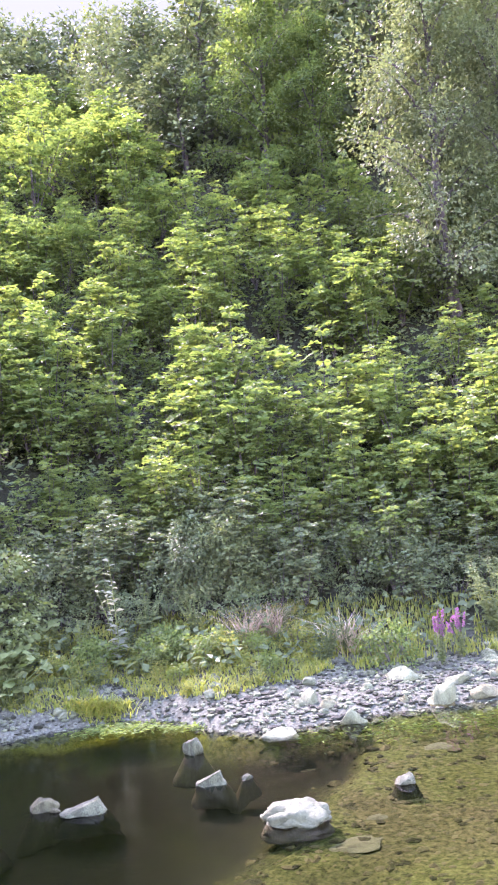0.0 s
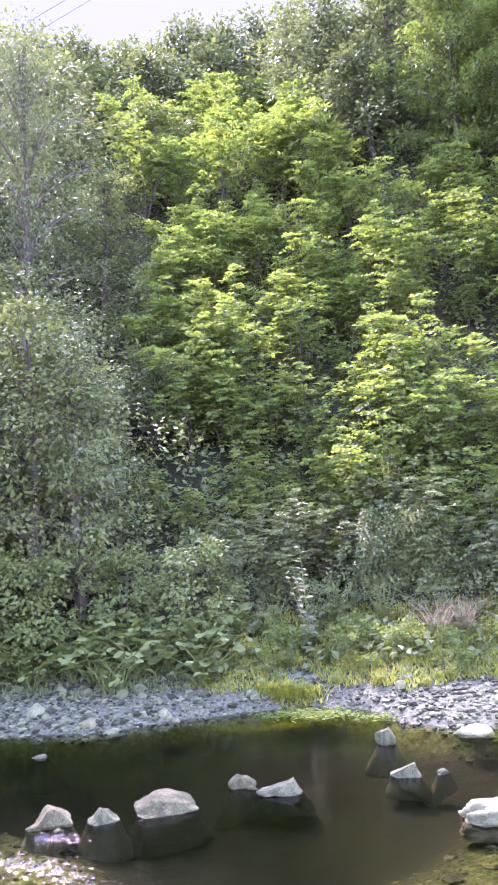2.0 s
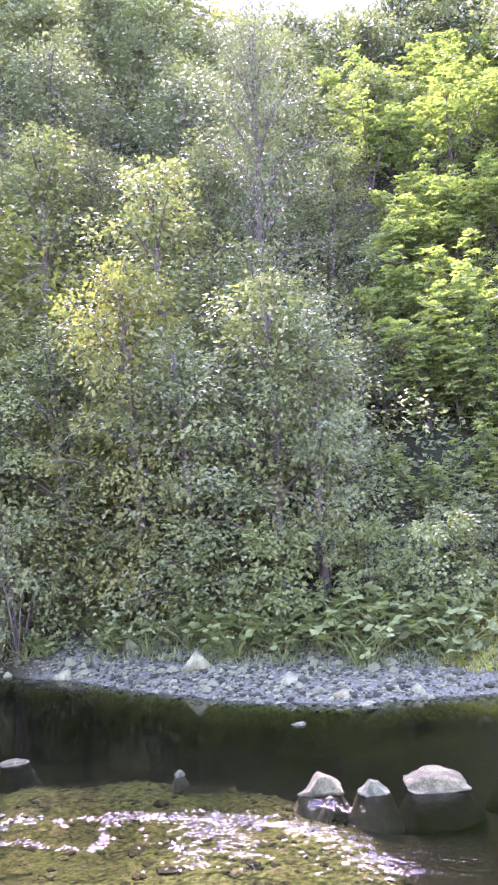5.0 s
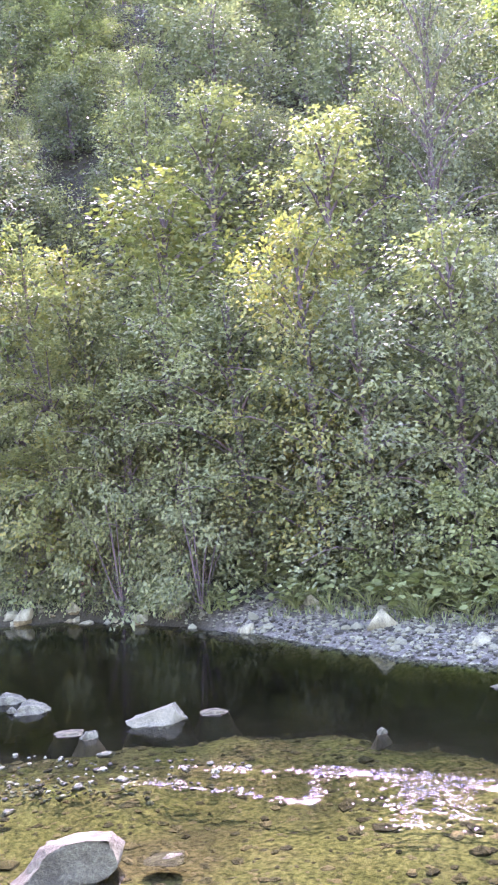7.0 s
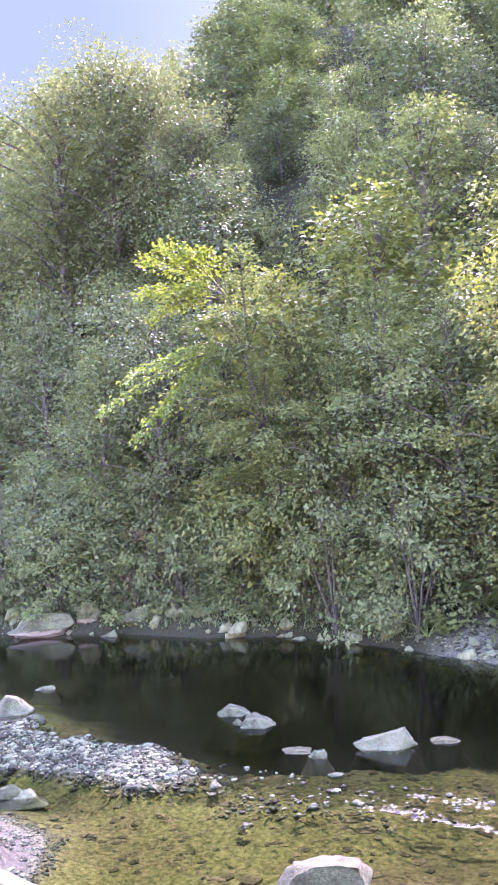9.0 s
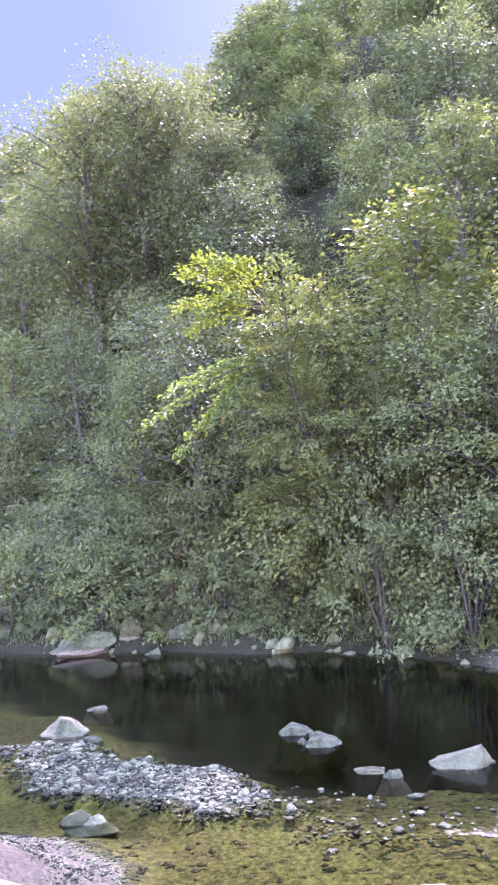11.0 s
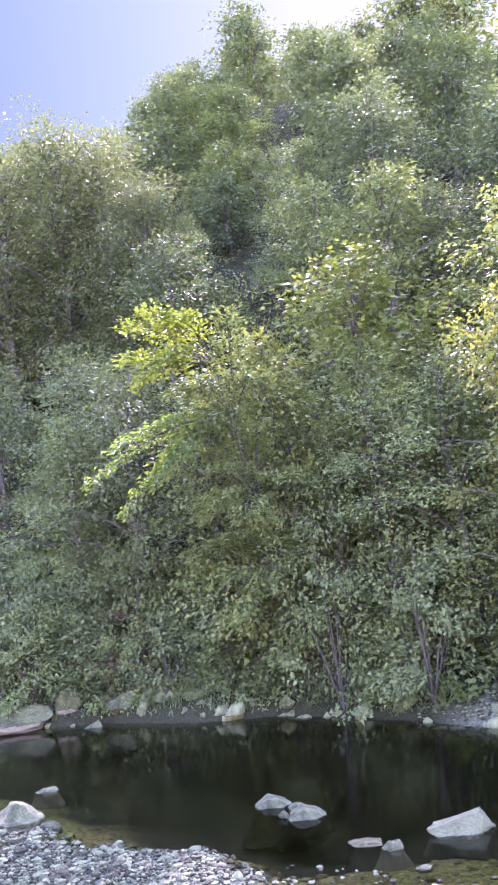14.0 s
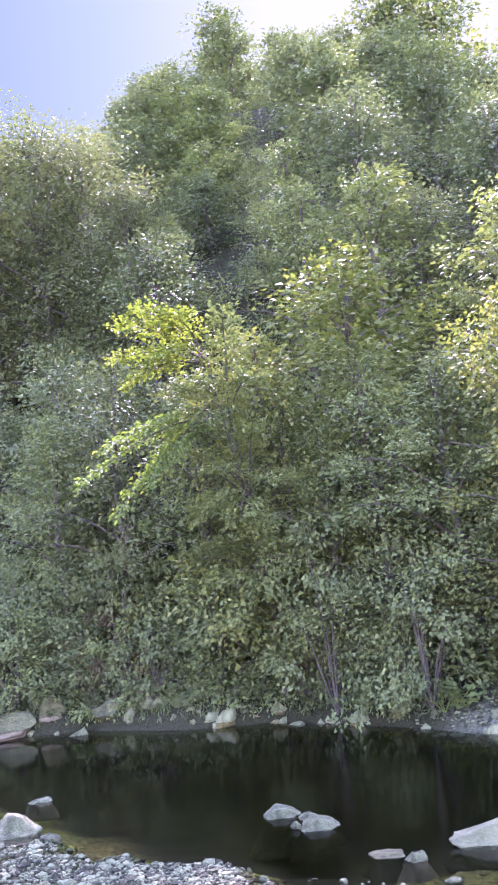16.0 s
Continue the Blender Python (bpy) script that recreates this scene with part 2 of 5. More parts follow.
def build_ground():
    xs = np.concatenate([np.linspace(-900, -100, 9), np.linspace(-90, -32, 30), np.arange(-30, 9, 0.22), np.linspace(9.5, 40, 32), np.linspace(50, 900, 10)])
    ys = np.concatenate([np.linspace(-900, -20, 8), np.linspace(-12, 2, 15), np.arange(2.4, 19, 0.2), np.linspace(19.5, 60, 60), np.linspace(63, 120, 20), np.linspace(150, 900, 8)])
    gx, gy = np.meshgrid(xs, ys)
    v = np.stack([gx, gy, ground_z(gx, gy)], -1).reshape(-1, 3)
    nx, ny = len(xs), len(ys)
    i = (np.arange(ny - 1)[:, None] * nx + np.arange(nx - 1)[None]).reshape(-1)
    f = np.stack([i, i + 1, i + 1 + nx, i + nx], -1)
    m, nodes, links, bsdf = material("ground")
    tc = nodes.new("ShaderNodeTexCoord")
    sep = nodes.new("ShaderNodeSeparateXYZ")
    links.new(tc.outputs["Object"], sep.inputs[0])
    patch = textured(nodes, 0.55, 5, 0.6)
    grit = textured(nodes, 15.0, 6, 0.75)
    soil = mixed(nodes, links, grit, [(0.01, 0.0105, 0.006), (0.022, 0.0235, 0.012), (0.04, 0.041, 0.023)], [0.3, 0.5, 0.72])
    gravel = mixed(nodes, links, grit, [(0.024, 0.026, 0.016), (0.062, 0.067, 0.043), (0.123, 0.132, 0.088)], [0.3, 0.5, 0.7])
    algae = mixed(nodes, links, grit, [(0.018, 0.021, 0.006), (0.06, 0.068, 0.017), (0.125, 0.125, 0.036)], [0.38, 0.5, 0.66])
    brown = mixed(nodes, links, grit, [(0.018, 0.017, 0.007), (0.06, 0.056, 0.02), (0.118, 0.106, 0.042)], [0.38, 0.5, 0.66])
    moss = mixed(nodes, links, grit, [(0.022, 0.033, 0.006), (0.066, 0.088, 0.014), (0.117, 0.138, 0.03)], [0.36, 0.5, 0.66])
    drift = textured(nodes, 0.9, 4, 0.6)

    def blend(fac, a, b):
        mx = nodes.new("ShaderNodeMixRGB")
        links.new(fac, mx.inputs[0])
        links.new(a, mx.inputs[1])
        links.new(b, mx.inputs[2])
        return mx.outputs[0]

    def step(socket, a, b):
        mr = nodes.new("ShaderNodeMapRange")
        mr.inputs[1].default_value, mr.inputs[2].default_value = a, b
        links.new(socket, mr.inputs[0])
        return mr.outputs[0]

    bedc = blend(step(patch, 0.46, 0.6), algae, brown)
    wet_green = nodes.new("ShaderNodeMath")
    wet_green.operation = "MULTIPLY"
    links.new(step(drift, 0.5, 0.6), wet_green.inputs[0])
    links.new(step(sep.outputs[2], -0.16, -0.07), wet_green.inputs[1])
    bedc = blend(wet_green.outputs[0], bedc, moss)
    # dark bed colour paints tree shade and dim depth into the pool
    pool_shade = mixed(nodes, links, grit, [(0.012, 0.011, 0.007), (0.032, 0.03, 0.019)])
    bedc = blend(step(sep.outputs[2], -0.2, -0.34), bedc, pool_shade)
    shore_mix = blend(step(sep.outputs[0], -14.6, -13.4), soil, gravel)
    low = blend(step(sep.outputs[2], -0.07, 0.0), bedc, shore_mix)
    sand = mixed(nodes, links, grit, [(0.021, 0.021, 0.014), (0.042, 0.041, 0.029), (0.068, 0.066, 0.047)], [0.3, 0.5, 0.7])
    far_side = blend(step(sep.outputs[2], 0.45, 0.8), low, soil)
    near_side = blend(step(sep.outputs[2], -0.07, 0.03), bedc, sand)
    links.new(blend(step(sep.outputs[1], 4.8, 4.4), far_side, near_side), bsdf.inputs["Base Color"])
    bsdf.inputs["Roughness"].default_value = 0.95
    bsdf.inputs["Specular IOR Level"].default_value = 0.04
    bumped(nodes, links, grit, 0.7, 0.06, bsdf)
    ob = mesh_object("ground", v, f, m, True)
    tagged(ob, "river bed, gravel banks and a steep soil hillside", "ground", kind="structure")


def riffle(x, y):
    """Small steep wavelets along the threads of quick water."""
    r = np.random.default_rng(5)
    z = 0 * x
    gx, gy = x[0], y[:, 0]
    for x0, y0, x1, y1, w, n in [(-8.9, 7.9, -7.1, 8.5, 0.07, 70), (-7.1, 8.5, -5.8, 8.9, 0.11, 190), (-5.8, 8.9, -4.5, 8.7, 0.1, 180), (-4.5, 8.7, -3.4, 8.0, 0.13, 170), (-6.2, 8.8, -5.5, 7.5, 0.1, 170), (-5.7, 8.9, -5.2, 8.0, 0.13, 160),
                                 (-7.1, 8.5, -6.8, 7.7, 0.06, 50), (-6.8, 7.7, -8.9, 7.4, 0.06, 80), (-5.1, 9.5, -4.5, 9.4, 0.09, 60), (-9.2, 7.2, -8.4, 7.6, 0.08, 40), (-6.5, 8.2, -4.0, 8.2, 0.35, 60)]:
        n = int(n * 1.7)
        k = r.uniform(0, 1, n)
        px, py = x0 + k * (x1 - x0), y0 + k * (y1 - y0)
        px, py = px + 0.12 * waves(px, py, 4.0) + r.normal(0, w, n), py + 0.1 * waves(px, py, 5.0, 1.0) + r.normal(0, w * 0.8, n)
        for cx, cy, s in zip(px, py, r.uniform(0.015, 0.036, n)):
            i0, i1 = np.searchsorted(gx, (cx - 3 * s, cx + 3 * s))
            j0, j1 = np.searchsorted(gy, (cy - 3 * s, cy + 3 * s))
            z[j0:j1, i0:i1] += 0.4 * s * np.exp(-((x[j0:j1, i0:i1] - cx) ** 2 + (y[j0:j1, i0:i1] - cy) ** 2) / (s * s))
    edge = smooth(-9.3, -9.1, x) * smooth(-3.2, -3.4, x) * smooth(7.0, 7.1, y) * smooth(9.7, 9.6, y)
    return z * edge


def build_water():
    m, nodes, links, bsdf = material("water")
    nodes.remove(bsdf)
    big = textured(nodes, 2.7, 3, 0.55, stretch=(0.75, 1.4, 1))
    fine = textured(nodes, 13.0, 3, 0.6, stretch=(0.7, 1.4, 1))
    calm = textured(nodes, 0.30, 2, 0.5)
    tc = nodes.new("ShaderNodeTexCoord")
    sep = nodes.new("ShaderNodeSeparateXYZ")
    links.new(tc.outputs["Object"], sep.inputs[0])
    def ramp(socket, a, c, lo=0.0, hi=1.0):
        mr = nodes.new("ShaderNodeMapRange")
        mr.interpolation_type = "SMOOTHSTEP"
        mr.inputs[1].default_value, mr.inputs[2].default_value, mr.inputs[3].default_value, mr.inputs[4].default_value = a, c, lo, hi
        links.new(socket, mr.inputs[0])
        return mr.outputs[0]

    def times(p, q):
        mm = nodes.new("ShaderNodeMath")
        mm.operation = "MULTIPLY"
        links.new(p, mm.inputs[0])
        links.new(q, mm.inputs[1])
        return mm.outputs[0]

    shallow = ramp(sep.outputs[1], 10.6, 9.0, 0.03, 0.05)      # calm pool, rippled shallows
    quick = times(times(ramp(sep.outputs[0], -4.8, -3.6), ramp(sep.outputs[0], 0.9, -0.2)), ramp(sep.outputs[1], 12.2, 10.8))
    brisk = nodes.new("ShaderNodeMath")
    brisk.operation = "MULTIPLY_ADD"
    brisk.inputs[1].default_value = 0.11
    links.new(quick, brisk.inputs[0])
    links.new(shallow, brisk.inputs[2])
    mul = nodes.new("ShaderNodeMath")
    mul.operation = "MULTIPLY"
    links.new(brisk.outputs[0], mul.inputs[0])
    spot = nodes.new("ShaderNodeMapRange")
    spot.inputs[1].default_value, spot.inputs[2].default_value = 0.4, 0.62
    spot.inputs[3].default_value = 0.15
    links.new(calm, spot.inputs[0])
    links.new(spot.outputs[0], mul.inputs[1])
    b1 = nodes.new("ShaderNodeBump")
    b1.inputs["Distance"].default_value = 0.15
    links.new(big, b1.inputs["Height"])
    links.new(mul.outputs[0], b1.inputs["Strength"])
    b2 = nodes.new("ShaderNodeBump")
    b2.inputs["Distance"].default_value = 0.07
    links.new(fine, b2.inputs["Height"])
    links.new(mul.outputs[0], b2.inputs["Strength"])
    links.new(b1.outputs[0], b2.inputs["Normal"])
    glossy = nodes.new("ShaderNodeBsdfGlossy")
    glossy.inputs["Roughness"].default_value = 0.03
    clear = nodes.new("ShaderNodeBsdfTransparent")
    deep = nodes.new("ShaderNodeAttribute")
    deep.attribute_name = "water_depth"
    links.new(mixed(nodes, links, deep.outputs["Fac"], [(0.9, 0.91, 0.86), (0.68, 0.7, 0.58), (0.44, 0.45, 0.35), (0.24, 0.245, 0.19)], [0.0, 0.2, 0.42, 0.66]), clear.inputs[0])
    fres = nodes.new("ShaderNodeFresnel")
    fres.inputs["IOR"].default_value = 1.33
    links.new(b2.outputs[0], glossy.inputs["Normal"])
    links.new(b2.outputs[0], fres.inputs["Normal"])
    mix = nodes.new("ShaderNodeMixShader")
    links.new(fres.outputs[0], mix.inputs[0])
    links.new(clear.outputs[0], mix.inputs[1])
    links.new(glossy.outputs[0], mix.inputs[2])
    links.new(mix.outputs[0], nodes["Material Output"].inputs[0])
    xs = np.concatenate([[-90, -60], np.arange(-40, -9.4, 0.3), np.arange(-9.3, -3.2, 0.014), np.arange(-3.1, 9, 0.3), [20, 60]])
    ys = np.concatenate([[-4, 2], np.arange(3, 6.9, 0.3), np.arange(7.0, 9.7, 0.014), np.arange(9.8, 16, 0.25), [18]])
    gx, gy = np.meshgrid(xs, ys)
    v = np.stack([gx, gy, riffle(gx, gy)], -1).reshape(-1, 3)
    nx, ny = len(xs), len(ys)
    i = (np.arange(ny - 1)[:, None] * nx + np.arange(nx - 1)[None]).reshape(-1)
    ob = mesh_object("water", v, np.stack([i, i + 1, i + 1 + nx, i + nx], -1), m, True)
    ob.data.attributes.new("water_depth", "FLOAT", "POINT").data.foreach_set("value", np.maximum(0, -ground_z(gx, gy)).ravel())
    tagged(ob, "shallow clear river with a riffle and a still dark pool", "river", kind="structure")


# ---- plants ----
class Mass:
    """Collects vertices and faces of one mesh."""

    def __init__(self):
        self.v, self.f, self.n = [], [], 0

    def add(self, verts, faces):
        self.v.append(np.asarray(verts, float))
        self.f.append(np.asarray(faces, int) + self.n)
        self.n += len(verts)

    def make(self, name, mat, parent=None, label="", smooth_faces=False):
        faces = [row for block in self.f for row in block.tolist()]
        ob = mesh_object(name, np.concatenate(self.v), faces, mat, smooth_faces)
        if parent:
            ob.parent = parent
        if label:
            ob["label"] = label
        return ob


def tube(mass, pts, radii, sides=6):
    pts = np.asarray(pts, float)
    t = np.gradient(pts, axis=0)
    t /= np.linalg.norm(t, axis=1)[:, None] + 1e-9
    ref = np.where(np.abs(t[:, 2:3]) > 0.9, [[1.0, 0, 0]], [[0, 0, 1.0]])
    a = np.cross(t, ref)
    a /= np.linalg.norm(a, axis=1)[:, None] + 1e-9
    b = np.cross(t, a)
    ang = np.linspace(0, 2 * math.pi, sides, endpoint=False)
    ring = a[:, None] * np.cos(ang)[None, :, None] + b[:, None] * np.sin(ang)[None, :, None]
    v = pts[:, None] + ring * np.asarray(radii, float)[:, None, None]
    k, i = np.meshgrid(np.arange(len(pts) - 1), np.arange(sides), indexing="ij")
    j = (i + 1) % sides
    f = np.stack([k * sides + i, k * sides + j, (k + 1) * sides + j, (k + 1) * sides + i], -1).reshape(-1, 4)
    mass.add(v.reshape(-1, 3), f)


def unit(v):
    return v / (np.linalg.norm(v, axis=-1, keepdims=True) + 1e-9)


def leaves(mass, at, ahead, up, length, width, droop=0.15):
    """Folded leaf blades: at the points, pointing ahead, facing up."""
    ahead = unit(ahead)
    side = unit(np.cross(ahead, up))
    up = np.cross(side, ahead)
    length, width = np.broadcast_to(length, len(at))[:, None], np.broadcast_to(width, len(at))[:, None]
    mid = at + ahead * length * 0.5
    v = np.stack([at, mid + side * width * 0.5 + up * width * 0.12, at + ahead * length - up * length * droop, mid - side * width * 0.5 + up * width * 0.12], 1).reshape(-1, 3)
    mass.add(v, np.arange(len(at) * 4).reshape(-1, 4))


def small_leaves(mass, at, ahead, up, length, width):
    """Small blades of one bent face each, broad at the stalk."""
    ahead = unit(ahead)
    side = unit(np.cross(ahead, up))
    length, width = np.broadcast_to(length, len(at))[:, None], np.broadcast_to(width, len(at))[:, None]
    low = at + ahead * length * 0.25
    v = np.stack([low - side * width * 0.6, at + ahead * length, low + side * width * 0.6], 1).reshape(-1, 3)
    mass.add(v, np.arange(len(at) * 3).reshape(-1, 3))


def spray(mass, rng, centre, out, radius, count, size, flat=0.4):
    """A leafy twig end: leaves round a centre, spread sideways, hanging outwards."""
    p = np.clip(rng.normal(0, 0.4, (count, 3)), -0.68, 0.68) * [radius, radius, radius * flat]
    p[:, 2] -= 0.25 * (p[:, 0] ** 2 + p[:, 1] ** 2) / radius
    ahead = unit(p + np.asarray(out) * radius * 0.6 + rng.normal(0, 0.25, (count, 3)) * radius) + [0, 0, -0.25]
    up = rng.normal(0, 0.6, (count, 3)) + [0, 0, 1.0] + np.asarray(out) * 0.55
    s = size * rng.uniform(0.7, 1.25, count)
    small_leaves(mass, centre + p, ahead, up, s * 1.25, s * 0.6)


def broadleaf(name, label, mat, seed, height=8.0, width=5.0, base=0.25, clumps=95, per=85, size=0.16, lean=0.0, flat=0.4, top=1.0, thick=0.018):
    """A deciduous tree with an uneven crown of leafy sprays on visible limbs."""
    rng = np.random.default_rng(seed)
    root = tagged(new(name), label, "tree")
    wood, limbs, crown = Mass(), Mass(), Mass()
    k = np.linspace(0, 1, 8)
    trunk = np.stack([lean * height * k ** 1.5 + 0.12 * np.sin(k * 5 + seed), 0.1 * np.cos(k * 4 + seed), height * 0.93 * k], -1)
    tube(wood, trunk, thick * height * (1 - 0.85 * k) + 0.01, 8)
    lobes = rng.normal(0, 1, (6, 3))
    boughs = max(8, clumps // 4)
    for i in range(boughs):
        u = base + (1 - base) * ((i + rng.uniform(0, 1)) / boughs) ** 0.85
        az = i * 2.4 + rng.uniform(-0.5, 0.5)
        shape = math.sin(math.pi * min(1, (u - base) / (1 - base) * 0.84 + 0.16)) ** 0.7 * top
        out = np.array([math.cos(az), math.sin(az), 0.0])
        bulge = 1 + 0.22 * math.sin(3 * az + lobes[0, 0] * 3 + u * 5) + 0.18 * math.sin(5 * az + lobes[1, 0] * 5 - u * 9)
        rad = width / 2 * shape * bulge * rng.uniform(0.7, 1.05)
        u0 = max(0.1, u - 0.06 - 0.16 * rad / width)
        a = np.array([np.interp(u0, k, trunk[:, 0]), np.interp(u0, k, trunk[:, 1]), height * 0.93 * u0])
        tip = np.array([np.interp(u, k, trunk[:, 0]), np.interp(u, k, trunk[:, 1]), height * u - 0.12 * rad]) + out * rad
        q = np.linspace(0, 1, 5)[:, None]
        arch = a + (tip - a) * q + [0, 0, 0.25] * np.sin(q * math.pi) * rad * 0.6
        tube(limbs, arch, np.linspace(0.3 * thick * height, 0.006, 5), 5)
        for w, share in ((0.35, 0.6), (0.68, 1.0), (1.0, 1.25)):
            c = np.array([np.interp(w, q[:, 0], arch[:, m]) for m in range(3)]) + rng.normal(0, 0.12, 3) * width * 0.1
            side = np.array([-out[1], out[0], 0]) * rng.normal(0, 0.08) * width
            if w < 0.5:
                spray(crown, rng, c, out * 0.5, width * 0.17, int(per * 1.1), size * 1.45, 0.8)
                continue
            spray(crown, rng, c + side, out * 0.7 + [0, 0, 0.1], width * 0.14 * (0.7 + 0.4 * share) * rng.uniform(0.65, 1.3), int(1.3 * per * share * rng.uniform(0.7, 1.3)), size, min(0.9, flat * 2.0))
    wood.make("trunk", BARK, root, smooth_faces=True)
    tagged(limbs.make("branchwork", BARK, root), kind="stuff")
    crown.make("crown", mat, root)
    return root


def pinnate(mass, rng, start, ahead, length, pairs=6, leaflet=0.11):
    """A feathered leaf: a bending midrib with leaflets in pairs."""
    ahead = unit(np.asarray(ahead, float))
    k = np.linspace(0.15, 1, pairs)
    rib = start + ahead * (length * k)[:, None] + np.array([0, 0, -1.0]) * (length * 0.62 * k ** 2)[:, None]
    side = unit(np.cross(ahead, [0, 0, 1.0]))
    for s in (-1, 1):
        a = s * side * 0.9 + ahead * 0.35 + [0, 0, -0.12] + rng.normal(0, 0.12, (pairs, 3))
        leaves(mass, rib, a, [0, 0, 1.0] + ahead * [0.7, 0.7, 0] + rng.normal(0, 0.55, (pairs, 3)), leaflet * (1.1 - 0.35 * k), leaflet * 0.56, 0.1)
    leaves(mass, rib[-1:], ahead[None] + [0, 0, -0.5], np.array([[0, 0, 1.0]]), leaflet, leaflet * 0.5)


def robinia(seed, height=2.6, shoots=7, mat=None):
    """A young robinia: upright leaders clothed in whorls of feathered leaves that rise and arch over, thickest at the tips."""
    rng = np.random.default_rng(seed)
    root = tagged(new("robinia_sapling"), "young robinia with bright feathery leaves on thin shoots", "sapling", "robinias on the slope")
    wood, crown = Mass(), Mass()
    for i in range(shoots):
        az = i * 2.4 + rng.uniform(-0.5, 0.5)
        out = np.array([math.cos(az), math.sin(az), 0])
        k = np.linspace(0, 1, 6)
        reach = rng.uniform(0.35, 1.05) if i else 0.1
        tall = height * (rng.uniform(0.5, 0.92) if i else 1.0)
        p = out * (reach * k ** 1.2)[:, None] + np.array([0, 0, 1.0]) * (tall * k)[:, None]
        tube(wood, p, np.linspace(0.022, 0.005, 6), 4)
        a = rng.uniform(0, 6.28)
        for u in (0.35, 0.48, 0.58, 0.66, 0.73, 0.79, 0.84, 0.88, 0.92, 0.95, 0.98, 1.0):
            a += 2.4 + rng.uniform(-0.4, 0.4)
            s = np.array([np.interp(u, k, p[:, j]) for j in range(3)])
            rise = 0.15 + 1.0 * max(0.0, u - 0.6) / 0.4 + rng.uniform(-0.2, 0.2)
            pinnate(crown, rng, s, (math.cos(a), math.sin(a), rise), rng.uniform(0.42, 0.62) * (1.12 - 0.35 * u), 5, 0.17)
    tagged(wood.make("stem", BARK, root), kind="stuff")
    crown.make("crown", mat or LEAF_ROBINIA, root)
    return root


# the robinia form in a darker leaf colour that paints in the shade
def ash(seed):
    root = robinia(seed, 2.8, 5, LEAF_DARK)
    root.name = "ash_sapling"
    return tagged(root, "ash sapling with feathered leaves coloured dark for the shade", "sapling", "saplings in the shade")


def bush(name, label, mat, seed, height=1.8, width=2.2, clumps=38, per=33, size=0.1, flat=0.6):
    rng = np.random.default_rng(seed)
    root = tagged(new(name), label, "bush", "undergrowth on the slope")
    wood, crown = Mass(), Mass()
    for i in range(clumps):
        az, u = rng.uniform(0, 2 * math.pi), rng.uniform(0.04, 1)
        out = np.array([math.cos(az), math.sin(az), 0])
        c = out * width / 2 * math.sqrt(rng.uniform(0.1, 1)) * math.sqrt(max(0.05, 1 - u * u * 0.85)) + [0, 0, height * u]
        if i % 4 == 0:
            tube(wood, [(0, 0, 0), c * 0.5 + [0, 0, 0.15], c], [0.014, 0.01, 0.004], 4)
        spray(crown, rng, c, out * 0.8, 0.33, int(per * rng.uniform(0.7, 1.3)), size, flat)
    tagged(wood.make("stem", BARK, root), kind="stuff")
    crown.make("crown", mat, root)
    return root


PROTO = {}


def plant(key, build, x, y, scale=1.0, turn=0.0, tall=1.0, sink=0.1, tilt=0.0):
    """Sets a plant of a kind on the ground; the first one is built, the others are copies."""
    m = pose(x, y, gz(x, y) - sink, tilt, 0, turn) @ Matrix.Diagonal((scale, scale, scale * tall, 1))
    if key not in PROTO:
        PROTO[key] = build()
        PROTO[key].matrix_basis = m
        return PROTO[key]
    src = PROTO[key]
    keep = src.matrix_basis.copy()
    src.matrix_basis = Matrix()
    made = copy_thing(src, m)
    src.matrix_basis = keep
    return made


